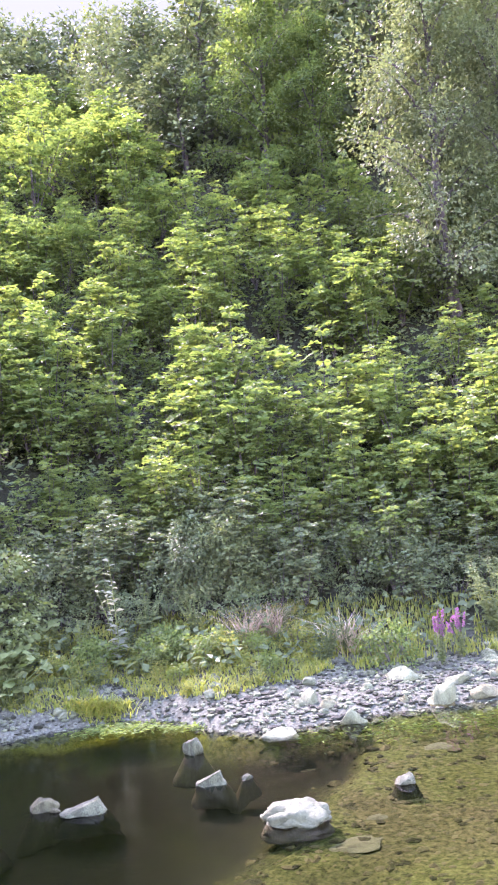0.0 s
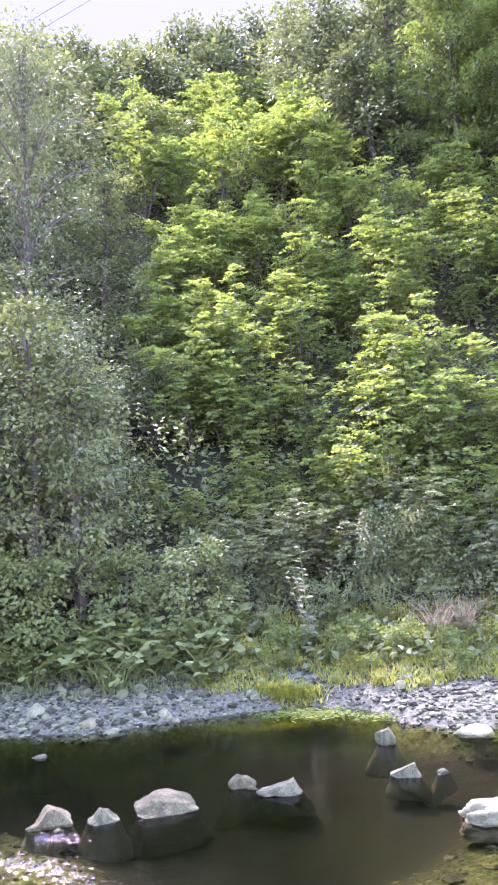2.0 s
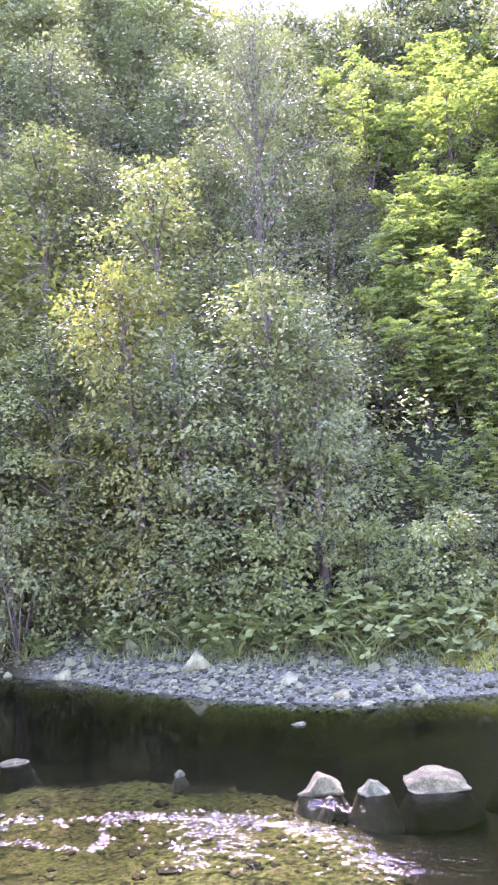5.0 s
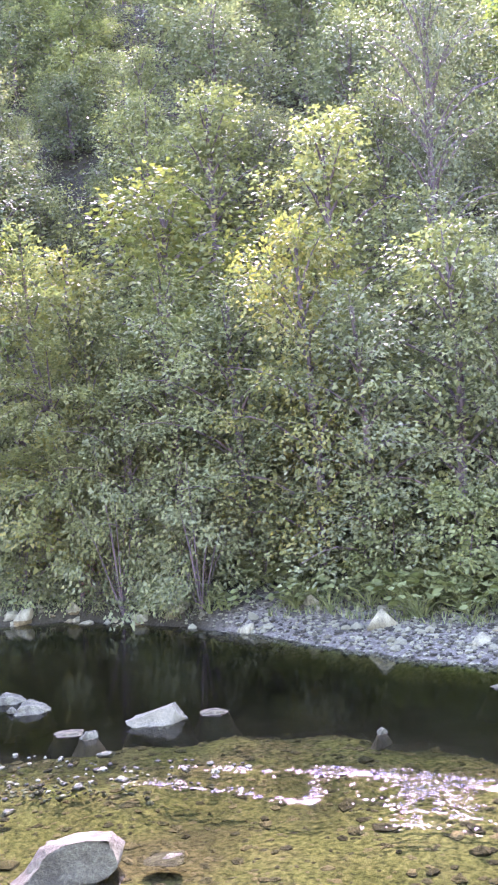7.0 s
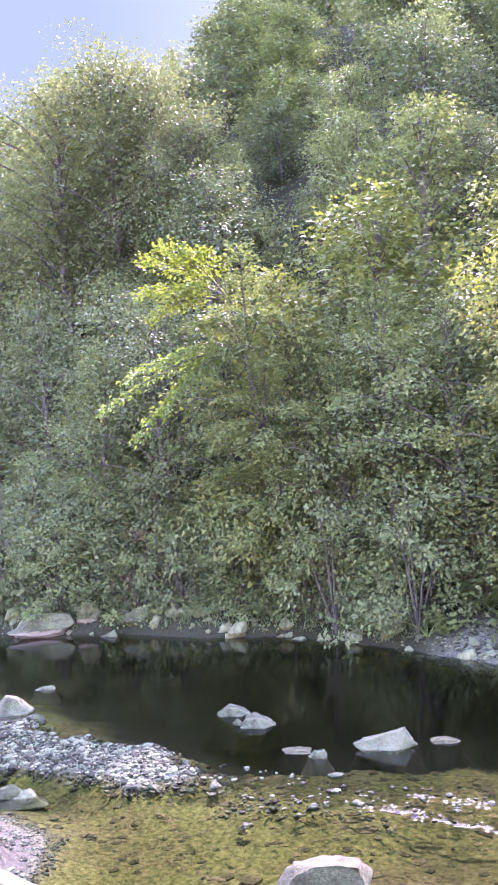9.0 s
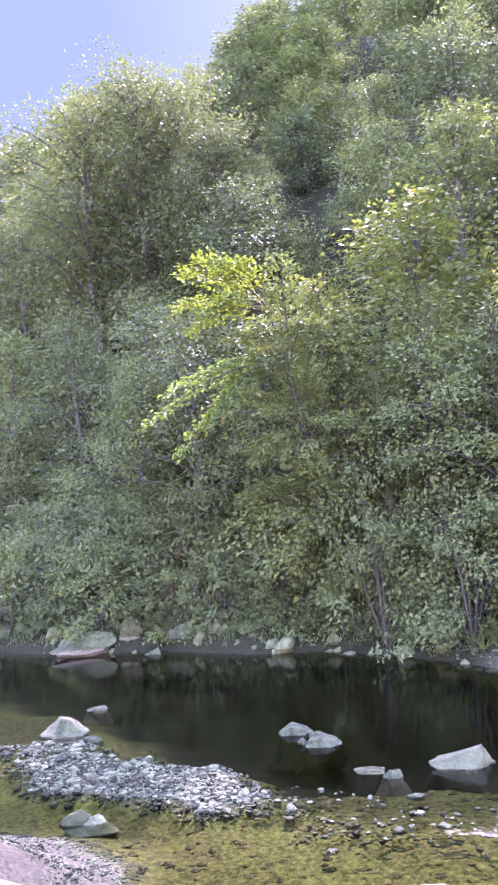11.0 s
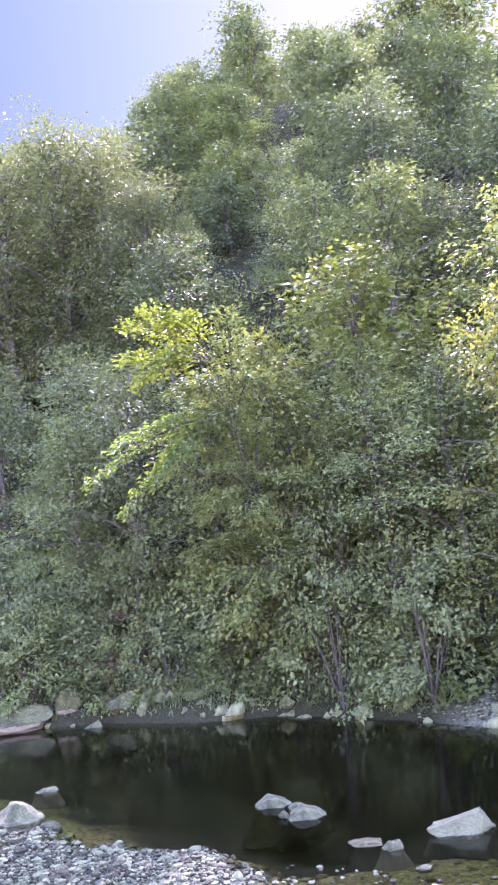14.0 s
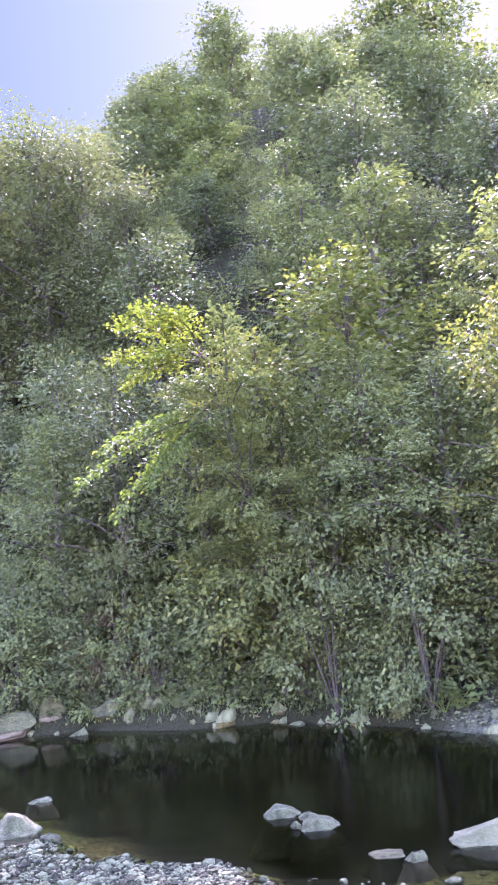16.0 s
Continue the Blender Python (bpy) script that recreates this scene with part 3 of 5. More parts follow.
SURVEY = (-2.0, 0.0, 3.6)             # the middle of the walk, from which elevations are given
KINDS = {
    "green": lambda: broadleaf("broadleaf_tree", "leafy green deciduous tree on the wooded slope", LEAF_GREEN, 11, 8, 5.0, 0.08, 112, 80, 0.116, 0.0, 0.32),
    "green2": lambda: broadleaf("broadleaf_tree", "tall green deciduous tree with layered boughs", LEAF_GREEN, 12, 8, 4.2, 0.08, 112, 80, 0.112, 0.05, 0.26),
    "lush": lambda: broadleaf("broadleaf_tree", "leafy green tree at the foot of the slope", LEAF_GREEN, 51, 8, 5.0, 0.08, 130, 112, 0.09, 0.0, 0.32),
    "dark": lambda: broadleaf("broadleaf_tree", "dark green tree on the shaded hillside", LEAF_DARK, 13, 8, 5.4, 0.08, 112, 78, 0.118, 0.0, 0.32),
    "olive": lambda: broadleaf("broadleaf_tree", "olive green tree with small dense leaves", LEAF_OLIVE, 14, 8, 5.6, 0.08, 160, 95, 0.1, 0.0, 0.34),
    "yellow": lambda: broadleaf("broadleaf_tree", "tree with yellowing leaves in its crown", LEAF_YELLOW, 15, 8, 4.8, 0.06, 116, 84, 0.112, -0.04, 0.28),
    "grey": lambda: broadleaf("birch_tree", "grey green birch with drooping fine twigs", LEAF_GREY, 16, 8, 4.4, 0.08, 150, 190, 0.078, 0.0, 0.9),
    "tall": lambda: broadleaf("broadleaf_tree", "tall airy tree with small dark leaves", LEAF_DARK, 44, 8, 5.2, 0.1, 190, 100, 0.07, 0.0, 0.34),
    "far": lambda: broadleaf("broadleaf_tree", "dark green tree on the wooded ridge", LEAF_DARK, 41, 8, 6.2, 0.06, 84, 40, 0.24),
    "far2": lambda: broadleaf("broadleaf_tree", "broad green tree high on the hillside", LEAF_GREEN, 42, 8, 6.0, 0.05, 84, 40, 0.23, 0.03, 0.3),
    "far3": lambda: broadleaf("broadleaf_tree", "tall dark tree with an open airy crown", LEAF_DARK, 43, 8, 4.6, 0.1, 75, 44, 0.22, -0.02, 0.4),
    "pointed": lambda: broadleaf("broadleaf_tree", "light green tree with a tall pointed crown", LEAF_ROBINIA, 17, 8, 4.4, 0.06, 117, 110, 0.13, 0.0, 0.3, 0.95),
}


def tree(kind, x, y, top, width=1.0, turn=0.0):
    """A tree at x, y whose top is at the height top."""
    height = max(2.5, top - gz(x, y))
    return plant(kind, KINDS[kind], x, y, height / 8.0 * width, turn, 1 / width)


# ---- rocks ----
PYRAMID = [((0.72, -0.1, 0.7), 0.47), ((-0.66, -0.1, 0.75), 0.44), ((0.05, -0.85, 0.55), 0.45), ((0.0, 0.8, 0.6), 0.5), ((0.25, 0.0, 0.97), 0.42), ((-0.2, -0.3, 0.93), 0.47)]
WEDGE = [((-0.36, 0.1, 0.93), 0.3), ((0.95, 0.0, 0.3), 0.62), ((0.0, -0.95, 0.3), 0.45), ((0.0, 0.9, 0.5), 0.5), ((0.3, 0.0, 0.95), 0.64)]
FLAT = [((0.05, -0.1, 1.0), 0.42), ((-0.6, 0.0, 0.8), 0.5), ((0.6, 0.0, 0.8), 0.56), ((-0.9, -0.2, 0.35), 0.7), ((0.9, -0.1, 0.4), 0.75), ((0.0, -0.93, 0.36), 0.5)]
BLOCK = [((0.05, 0.2, 1.0), 0.6), ((0.0, -1.0, 0.12), 0.36), ((-0.85, 0.0, 0.5), 0.66), ((0.9, 0.0, 0.35), 0.7), ((-0.5, -0.1, 0.86), 0.72)]
SHAPES = {18: PYRAMID, 5: PYRAMID, 6: PYRAMID, 12: WEDGE, 9: WEDGE, 3: WEDGE, 7: FLAT, 8: FLAT, 20: BLOCK, 15: FLAT, 16: FLAT, 13: FLAT, 14: FLAT}


def rock_mesh(seed, mat, rough=0.16, cuts=4, facets=11):
    """A boulder: a ball cut by random flat planes, then roughened."""
    rng = np.random.default_rng(seed)
    bm = bmesh.new()
    bmesh.ops.create_icosphere(bm, subdivisions=cuts, radius=1.0)
    planes = [(unit(rng.normal(0, 1, 3) + [0, 0, 0.25]), rng.uniform(0.45, 0.85) + 0.1 * (seed in SHAPES)) for _ in range(facets)]
    planes += [(unit(np.array(n, float)), d) for n, d in SHAPES.get(seed, [])]
    off = rng.uniform(0, 50, 3)
    for v in bm.verts:
        p = np.array(v.co)
        for n, dist in planes:
            over = p @ n - dist
            if over > 0:
                p = p - n * over
        k = noise.noise(Vector(p * 1.6 + off)) * rough - abs(noise.noise(Vector(p * 4 + off))) * rough * 0.5 + noise.noise(Vector(p * 11 + off)) * rough * 0.3 + noise.noise(Vector(p * 24 + off)) * rough * 0.12
        if facets == 0:                      # a weathered boulder of rounded lumps with creases between
            k = 0.75 * abs(noise.noise(Vector(p * 1.5 + off))) + 0.3 * abs(noise.noise(Vector(p * 3.3 + off)))
        v.co = Vector(p * (1 + k))
    for v in bm.verts:
        k = 1 - 0.14 * max(0.0, v.co.z + 0.15)
        v.co.x, v.co.y = v.co.x * k + 0.08 * v.co.z * math.sin(seed), v.co.y * k
    co = np.array([v.co for v in bm.verts])
    lo, hi = co.min(0), co.max(0)
    lo[2] = lo[2] * 0.35
    for v in bm.verts:
        p = np.array(v.co)
        p[2] *= 0.35 if p[2] < 0 else 1.0
        v.co = Vector((p - (lo + hi) / 2) / (hi - lo))
    me = bpy.data.meshes.new("rock")
    bm.to_mesh(me)
    bm.free()
    me.materials.append(mat)
    me.polygons.foreach_set("use_smooth", [cuts > 2] * len(me.polygons))
    return me


ROCKS = {}


def seated(me, above, below, size):
    """A copy of a rock's mesh whose broadest level lies at z = 0, with so much of it above and below, the part under
    water toned to blend with the shaded pool.
    """
    own = me.copy()
    co = np.array([v.co for v in own.vertices])
    waist = np.quantile(co[:, 2], 0.3)
    top, foot = co[:, 2].max() - waist, waist - co[:, 2].min()
    co[:, 2] = np.where(co[:, 2] > waist, (co[:, 2] - waist) / top * above, (co[:, 2] - waist) / foot * below)
    reach = np.linalg.norm(co[:, :2], axis=1)[:, None]
    co[:, :2] = np.where(co[:, 2:] < 0, co[:, :2] / np.maximum(reach, 0.02) * (np.maximum(reach, 0.4) - 0.6 * co[:, 2:] / size), co[:, :2])
    own.vertices.foreach_set("co", co.ravel())
    own.materials.append(STONE_POOL_TONE if below > 0.45 else STONE_SHADE_LIFT if below > 0.2 else STONE_BED)
    own.polygons.foreach_set("material_index", [int(all(co[v, 2] < 0.004 for v in p.vertices)) for p in own.polygons])
    return own


def rock(x, y, w, h, z=0.0, mat=None, seed=0, depth=None, turn=0.0, label="", group="", name="rock", buried=0.22, whole=False, exact=0.0):
    """One rock, w wide, showing h above the level z, with a part of it below."""
    mat = mat or STONE
    key = (seed, mat.name)
    if key not in ROCKS:
        ROCKS[key] = rock_mesh(seed, mat, 0.2, 4 if seed < 30 else 3, 0 if seed == 1 else 7 if seed in SHAPES else 10)
    ob = new(name, ROCKS[key])
    size = w
    h, w = (h * 0.78, w * 1.15) if whole else (max(0.3 * h, 0.86 * h - 0.13 * w), w * 0.93)
    depth_below = z - gz(x, y)
    full = h + max(buried * h + 0.04, depth_below + 0.03 if depth_below < 0.26 and w > 0.5 else 0)
    yd = depth or w * 0.75
    if exact:
        ob.data = seated(ROCKS[key], exact * 0.68, max(0.25 * exact + 0.03, min(depth_below, 0.5) + 0.03), size)
        ob.matrix_basis = pose(x, y, z, 0, 0, turn) @ Matrix.Diagonal((size * 1.03, size * 0.77, 1, 1))
        return tagged(ob, label or "pale grey river rock", "rock", group)
    ob.matrix_basis = pose(x, y + yd * 0.35, z + h - full / 2, 0, 0, turn) @ Matrix.Diagonal((w * 1.04, yd, full, 1))
    return tagged(ob, label or "pale grey river rock", "rock", group)


def build_backdrop():
    """Clear sky far behind the hills, paler towards the sun."""
    m, nodes, links, bsdf = material("far_sky")
    nodes.remove(bsdf)
    tc = nodes.new("ShaderNodeTexCoord")
    sep = nodes.new("ShaderNodeSeparateXYZ")
    links.new(tc.outputs["Object"], sep.inputs[0])
    mr = nodes.new("ShaderNodeMapRange")
    mr.inputs[1].default_value, mr.inputs[2].default_value = -1350, -950
    links.new(sep.outputs[0], mr.inputs[0])
    glow = nodes.new("ShaderNodeEmission")
    links.new(mixed(nodes, links, mr.outputs[0], [(0.44, 0.7, 0.8), (0.64, 0.93, 0.94), (0.94, 1.18, 1.04)]), glow.inputs[0])
    glow.inputs[1].default_value = 0.048
    links.new(glow.outputs[0], nodes["Material Output"].inputs[0])
    az = np.radians(np.linspace(-35, 95, 40))
    ring = np.stack([-np.sin(az) * 1600, np.cos(az) * 1600], -1)
    v = np.concatenate([np.concatenate([ring, np.full((40, 1), z)], 1) for z in (-20.0, 1330.0)])
    f = np.array([[i, i + 1, i + 41, i + 40] for i in range(39)])
    tagged(mesh_object("backdrop", v, f, m, True), "clear pale blue sky far behind the hills", "sky", kind="structure")


build_ground()
build_water()
build_backdrop()

# boulders and rocks that stand in the river: x, y, width, height, turn, material, seed, label
RIVER = [
    (0.10, 9.98, 0.78, 0.30, -1, STONE_WHITE, 1, "white limestone boulder in the sunlit shallows"),
    (1.46, 10.78, 0.25, 0.18, -8, STONE_WHITE, 2, "small white rock in the sunlit shallows"),
    (-0.92, 11.53, 0.39, 0.23, 4, STONE, 3, "small angular rock in the shallows"),
    (-0.45, 11.55, 0.15, 0.09, 2, STONE, 4, "small stone in the shallows"),
    (-5.06, 9.88, 0.55, 0.33, 25, STONE_WARM, 5, "pointed boulder with ochre lichen in the riffle"),
    (-4.82, 9.61, 0.13, 0.07, 24, STONE_WARM, 4, "small stone at the foot of the pointed boulder"),
    (-4.42, 9.99, 0.37, 0.22, 21, STONE, 6, "small pointed rock in the riffle"),
    (-3.75, 10.35, 0.78, 0.24, 17, STONE_WARM, 7, "broad pale boulder in the riffle"),
    (-2.99, 11.19, 0.36, 0.20, 13, STONE_WARM, 8, "low brown boulder in the shallows"),
    (-2.83, 11.05, 0.14, 0.07, 12, STONE_WARM, 17, "small stone between two boulders in the shallows"),
    (-2.46, 10.96, 0.58, 0.24, 11, STONE, 9, "pale angular boulder in the shallows"),
    (-1.25, 12.95, 0.29, 0.34, 5, STONE, 10, "upright grey rock near the gravel bank"),
    (-6.50, 12.64, 0.24, 0.08, 25, STONE, 11, "round stone in the still pool"),
    (-7.09, 10.00, 0.14, 0.12, 33, STONE, 4, "small stone at the edge of the pool"),
    (-10.42, 9.34, 0.86, 0.38, 34, STONE_WHITE, 12, "pale smooth boulder at the edge of the pool"),
    (-9.88, 9.99, 0.42, 0.07, 38, STONE_WARM, 13, "flat low stone in the pool"),
    (-11.25, 8.36, 0.45, 0.05, 35, STONE_WARM, 14, "low wet slab in the pool"),
    (-10.81, 8.34, 0.28, 0.15, 33, STONE, 19, "low wet rock in the pool"),
    (-13.65, 9.23, 0.56, 0.21, 41, STONE, 15, "pale rounded boulder beside a split rock"),
    (-13.17, 9.28, 0.31, 0.11, 39, STONE, 13, "low rock behind the split boulders"),
    (-13.02, 8.80, 0.18, 0.15, 40, STONE, 17, "small rock wedged between two boulders"),
    (-12.74, 8.98, 0.54, 0.22, 39, STONE, 16, "pale split rock in the pool"),
    (-17.16, 6.90, 0.86, 0.46, 61, STONE, 18, "pointed grey boulder beside the gravel bar"),
    (-18.42, 8.29, 0.42, 0.11, 56, STONE, 19, "low pale rock in the pool"),
    (-7.96, 5.34, 1.08, 0.52, 46, STONE_BROWN, 20, "large flat-topped grey boulder in the shallows"),
]
for x, y, w, h, turn, mat, seed, label in RIVER:
    rock(x, y, w, h, 0.0, mat, seed, None, turn, label, "river rocks", "boulder" if w > 0.5 else "rock", exact=h)
rock(-7.3, 5.85, 0.42, 0.05, 0.0, STONE_WARM, 21, 0.35, 20, "low brown slab beside the large boulder", "river rocks")

# rocks along the far waterline and on the gravel: x, y, width, height, level, turn
SHORE = [
    (-25.64, 12.18, 2.0, 0.52, 0.0, 58), (-24.74, 13.2, 0.78, 0.66, 0.0, 55), (-23.45, 12.99, 0.55, 0.28, 0.0, 53), (-23.39, 13.94, 0.95, 0.5, 0.0, 51), (-23.23, 14.67, 0.42, 0.14, 0.0, 50),
    (-23.23, 15.0, 0.33, 0.18, 0.0, 49), (-21.4, 14.73, 0.54, 0.27, 0.0, 47), (-20.93, 14.55, 0.3, 0.11, 0.0, 46), (-20.91, 15.2, 0.4, 0.27, 0.05, 45), (-19.95, 14.73, 0.58, 0.32, 0.0, 44),
    (-19.77, 15.2, 0.34, 0.1, 0.0, 43), (-19.34, 15.2, 0.2, 0.06, 0.0, 42), (-18.93, 15.6, 0.44, 0.28, 0.0, 40), (-18.14, 15.23, 0.42, 0.13, 0.0, 40), (-17.08, 15.5, 0.25, 0.08, 0.0, 37),
    (-16.55, 15.58, 0.52, 0.25, 0.0, 35), (-16.36, 16.0, 0.24, 0.2, 0.0, 34), (-15.56, 15.85, 0.66, 0.44, 0.0, 33), (-14.27, 15.06, 0.33, 0.05, 0.0, 31), (-13.87, 15.15, 0.4, 0.06, 0.0, 29),
    (-13.2, 15.3, 0.45, 0.27, 0.0, 28), (-27.97, 14.0, 0.62, 0.24, 0.1, 56), (-28.55, 13.6, 0.55, 0.24, 0.1, 57),
    (-9.8, 15.39, 0.72, 0.46, 0.06, 31), (-10.06, 16.8, 0.31, 0.31, 0.2, 29), (-7.59, 14.71, 0.42, 0.25, 0.06, 26), (-6.34, 14.28, 0.45, 0.13, 0.04, 22), (-5.85, 14.03, 0.42, 0.11, 0.0, 21),
    (-5.17, 14.75, 0.28, 0.17, 0.06, 18), (-5.52, 14.68, 0.2, 0.12, 0.06, 19), (-4.9, 14.61, 0.16, 0.08, 0.04, 17), (-3.05, 15.02, 0.46, 0.04, 0.0, 10),
    (-12.55, 16.5, 0.38, 0.38, 0.15, 34), (-12.08, 16.4, 0.42, 0.38, 0.15, 33),
    (1.18, 13.76, 0.42, 0.28, 0.04, -5), (0.55, 14.7, 0.31, 0.3, 0.1, -2), (0.81, 14.43, 0.36, 0.22, 0.08, -3), (0.01, 13.49, 0.6, 0.16, 0.0, 0), (0.28, 15.18, 0.32, 0.15, 0.15, -1),
    (2.22, 15.41, 0.66, 0.25, 0.22, -8), (1.57, 15.08, 0.24, 0.16, 0.15, -6), (2.1, 14.44, 0.2, 0.14, 0.1, -8), (2.65, 14.29, 0.5, 0.34, 0.1, -11),
]
for i, (x, y, w, h, z, turn) in enumerate(SHORE):
    mat = STONE_WARM if i % 5 == 1 else STONE
    rock(x, y, w, h, max(z, gz(x, y)) - 0.05, mat, (20, 16, 9, 12, 15)[i] if i < 5 else 30 + i % 11, None, turn, "pale boulder on the far waterline" if w > 0.5 else "pale stone on the far waterline", "stones along the bank", "boulder" if w > 0.5 else "rock", exact=h * 1.35)
for i, x in enumerate(np.linspace(-29, -12, 62)):
    q = random.random()
    s = 0.14 + 0.34 * q * q
    rock(x, float(far_shore(x)) - 0.05 + 0.4 * random.random(), s, s * (0.4 + 0.3 * random.random()), 0.0, STONE if i % 3 else STONE_WARM, 30 + i % 11, s * 0.8, 40 * i, "small pale stone at the water's edge", "stones along the bank")
# big rocks on the gravel beside the loosestrife, and the boulders heaped upstream
for i, (x, y, w, h, z, mat) in enumerate([(3.0, 17.6, 0.4, 0.5, 0.4, STONE_BROWN), (3.2, 16.9, 0.34, 0.4, 0.35, STONE_BROWN), (1.56, 16.3, 0.52, 0.34, 0.3, STONE_BROWN), (3.85, 15.8, 0.35, 0.2, 0.25, STONE),
                                     (3.4, 14.25, 0.45, 0.16, 0.1, STONE_WARM), (3.1, 14.9, 0.36, 0.14, 0.18, STONE), (4.0, 15.0, 0.4, 0.2, 0.2, STONE_WARM), (-27.6, 12.6, 1.3, 0.6, 0, STONE), (-29.2, 11.9, 1.2, 0.7, 0.1, STONE)]):
    rock(x, y, w, h, z, mat, 50 + i % 6, w * 0.75, 0, "large brown rock on the gravel bank" if mat is STONE_BROWN else "large pale boulder on the far bank", "stones along the bank", "boulder", whole=True)
for i in range(75):
    x = -31.5 + 12.5 * random.random()
    s = 0.16 + 0.5 * random.random() ** 2.2
    y = float(far_shore(x)) + 0.1 + 1.3 * random.random()
    rock(x, y, s, s * (0.5 + 0.3 * random.random()), gz(x, y), STONE if i % 3 else STONE_WARM, 30 + i % 11, s * 0.8, 47 * i, "pale stone among the boulders of the far bank", "stones along the bank", whole=True)
# brown slabs under the shallow water
for x, y, w, h in [(2.19, 12.5, 0.6, 0.1), (0.65, 9.4, 0.8, 0.1), (0.33, 12.9, 0.6, 0.1), (1.02, 10.2, 0.35, 0.1), (0.96, 13.25, 0.35, 0.1)]:
    rock(x, y, w, 0.07, gz(x, y) + 0.0, STONE_WARM, 45, w * 0.6, 15 * x, "brown algae-covered slab under the water", "slabs on the river bed", "slab")


# ---- gravel ----
def pebbles(name, label, mat, spots, sizes, rng, flat=0.55):
    """Many small stones as one heap of uneven low lumps."""
    bm = bmesh.new()
    bmesh.ops.create_icosphere(bm, subdivisions=1, radius=0.5)
    base = np.array([v.co for v in bm.verts])
    faces = np.array([[v.index for v in f.verts] for f in bm.faces])
    bm.free()
    n = len(spots)
    shape = rng.uniform(0.75, 1.25, (n, len(base), 1)) * base[None] * np.stack([rng.uniform(0.8, 1.5, n), rng.uniform(0.7, 1.1, n), flat * rng.uniform(0.7, 1.4, n)], -1)[:, None]
    a = rng.uniform(0, 2 * math.pi, n)
    ca, sa = np.cos(a)[:, None], np.sin(a)[:, None]
    v = np.stack([shape[..., 0] * ca - shape[..., 1] * sa, shape[..., 0] * sa + shape[..., 1] * ca, shape[..., 2]], -1) * sizes[:, None, None] + spots[:, None]
    f = faces[None] + (np.arange(n) * len(base))[:, None, None]
    ob = mesh_object(name, v.reshape(-1, 3), f.reshape(-1, 3), mat, False)
    return tagged(ob, label, "gravel", kind="stuff")


rng = np.random.default_rng(8)


def scatter(n, x0, x1, y0, y1, keep):
    """About n random places in a box for which keep(x, y) holds."""
    out = np.empty((0, 2))
    while len(out) < n:
        p = np.stack([rng.uniform(x0, x1, n), rng.uniform(y0, y1, n)], -1)
        out = np.concatenate([out, p[keep(p[:, 0], p[:, 1])]])
    return out[:n]


def on_bar(x, y):
    d = y - far_shore(x)
    return (d > -0.25) & (d < bar_width(x) + 0.5) & (x > -15.2)


def on_ground(p, lift=0.0):
    return np.concatenate([p, (ground_z(p[:, 0], p[:, 1]) + lift)[:, None]], 1)


p = scatter(6000, -15.2, 6, 13, 18, on_bar)
pebbles("bank_gravel", "grey and beige gravel along the far bank", STONE_GRAVEL, on_ground(p, 0.01), rng.gamma(2.2, 0.02, len(p)) + 0.028, rng)


def on_island(x, y):
    return ground_z(x, y) > -0.11 + 0.15 * rng.uniform(size=x.shape) ** 1.5


p = scatter(5200, -18.5, -9.8, 4.8, 8.2, on_island)
pebbles("island_gravel", "pale loose gravel on a low bar in the river", STONE_GRAVEL, on_ground(p, 0.008), rng.gamma(1.3, 0.022, len(p)) + 0.016, rng, 0.7)
p = scatter(120, -11.8, -8, 5.2, 8.4, lambda x, y: np.abs(y - 7.4 - 0.35 * (x + 9.8)) < 0.5)
pebbles("scattered_stones", "scattered stones in the shallow water", STONE_GRAVEL, np.concatenate([p, rng.uniform(-0.03, 0.02, (len(p), 1))], 1), rng.gamma(2.0, 0.016, len(p)) + 0.03, rng)
p = scatter(2600, -13.5, -9.8, 3.2, 4.9, lambda x, y: ground_z(x, y) > -0.05)
pebbles("near_gravel", "fine sandy gravel at the near water's edge", STONE_SAND, on_ground(p, 0.0), rng.gamma(1.5, 0.012, len(p)) + 0.012, rng, 0.7)
p = scatter(6500, -12.5, 4, 4.5, 13.5, lambda x, y: (ground_z(x, y) > -0.32) & (ground_z(x, y) < -0.03))
pebbles("bed_stones", "olive brown algae-covered stones of the river bed", STONE_BED, on_ground(p, -0.01), rng.gamma(1.8, 0.022, len(p)) + 0.035, rng, 0.5)
p = scatter(420, -12.6, -8.2, 5.2, 8.0, lambda x, y: np.abs(y - 6.5 - 0.25 * (x + 10.8) + 0.3 * waves(x, y, 2.0)) < 0.5 * rng.uniform(size=x.shape) * smooth(-7.6, -11.5, x))
pebbles("scattered_stones", "stones spilling from the gravel bar into the water", STONE_GRAVEL, np.concatenate([p, rng.uniform(-0.07, 0.0, (len(p), 1))], 1), rng.gamma(1.3, 0.018, len(p)) + 0.02, rng, 0.6)
for i, (x, y, w, h) in enumerate([(-11.6, 6.1, 0.24, 0.14), (-11.75, 5.95, 0.2, 0.12), (-13.0, 5.9, 0.2, 0.1), (-11.0, 6.6, 0.3, 0.16), (-12.1, 7.0, 0.22, 0.12), (-9.2, 7.3, 0.26, 0.08), (-9.5, 6.9, 0.2, 0.08), (-9.7, 6.0, 0.24, 0.06), (-10.1, 7.9, 0.4, 0.07), (-8.7, 7.9, 0.2, 0.07)]):
    rock(x, y, w * 0.65, h * 0.55, 0.0, STONE_GRAVEL, 31 + i % 9, w * 0.55, 37 * i, "small pale rock beside the gravel bar", "river rocks", whole=True)
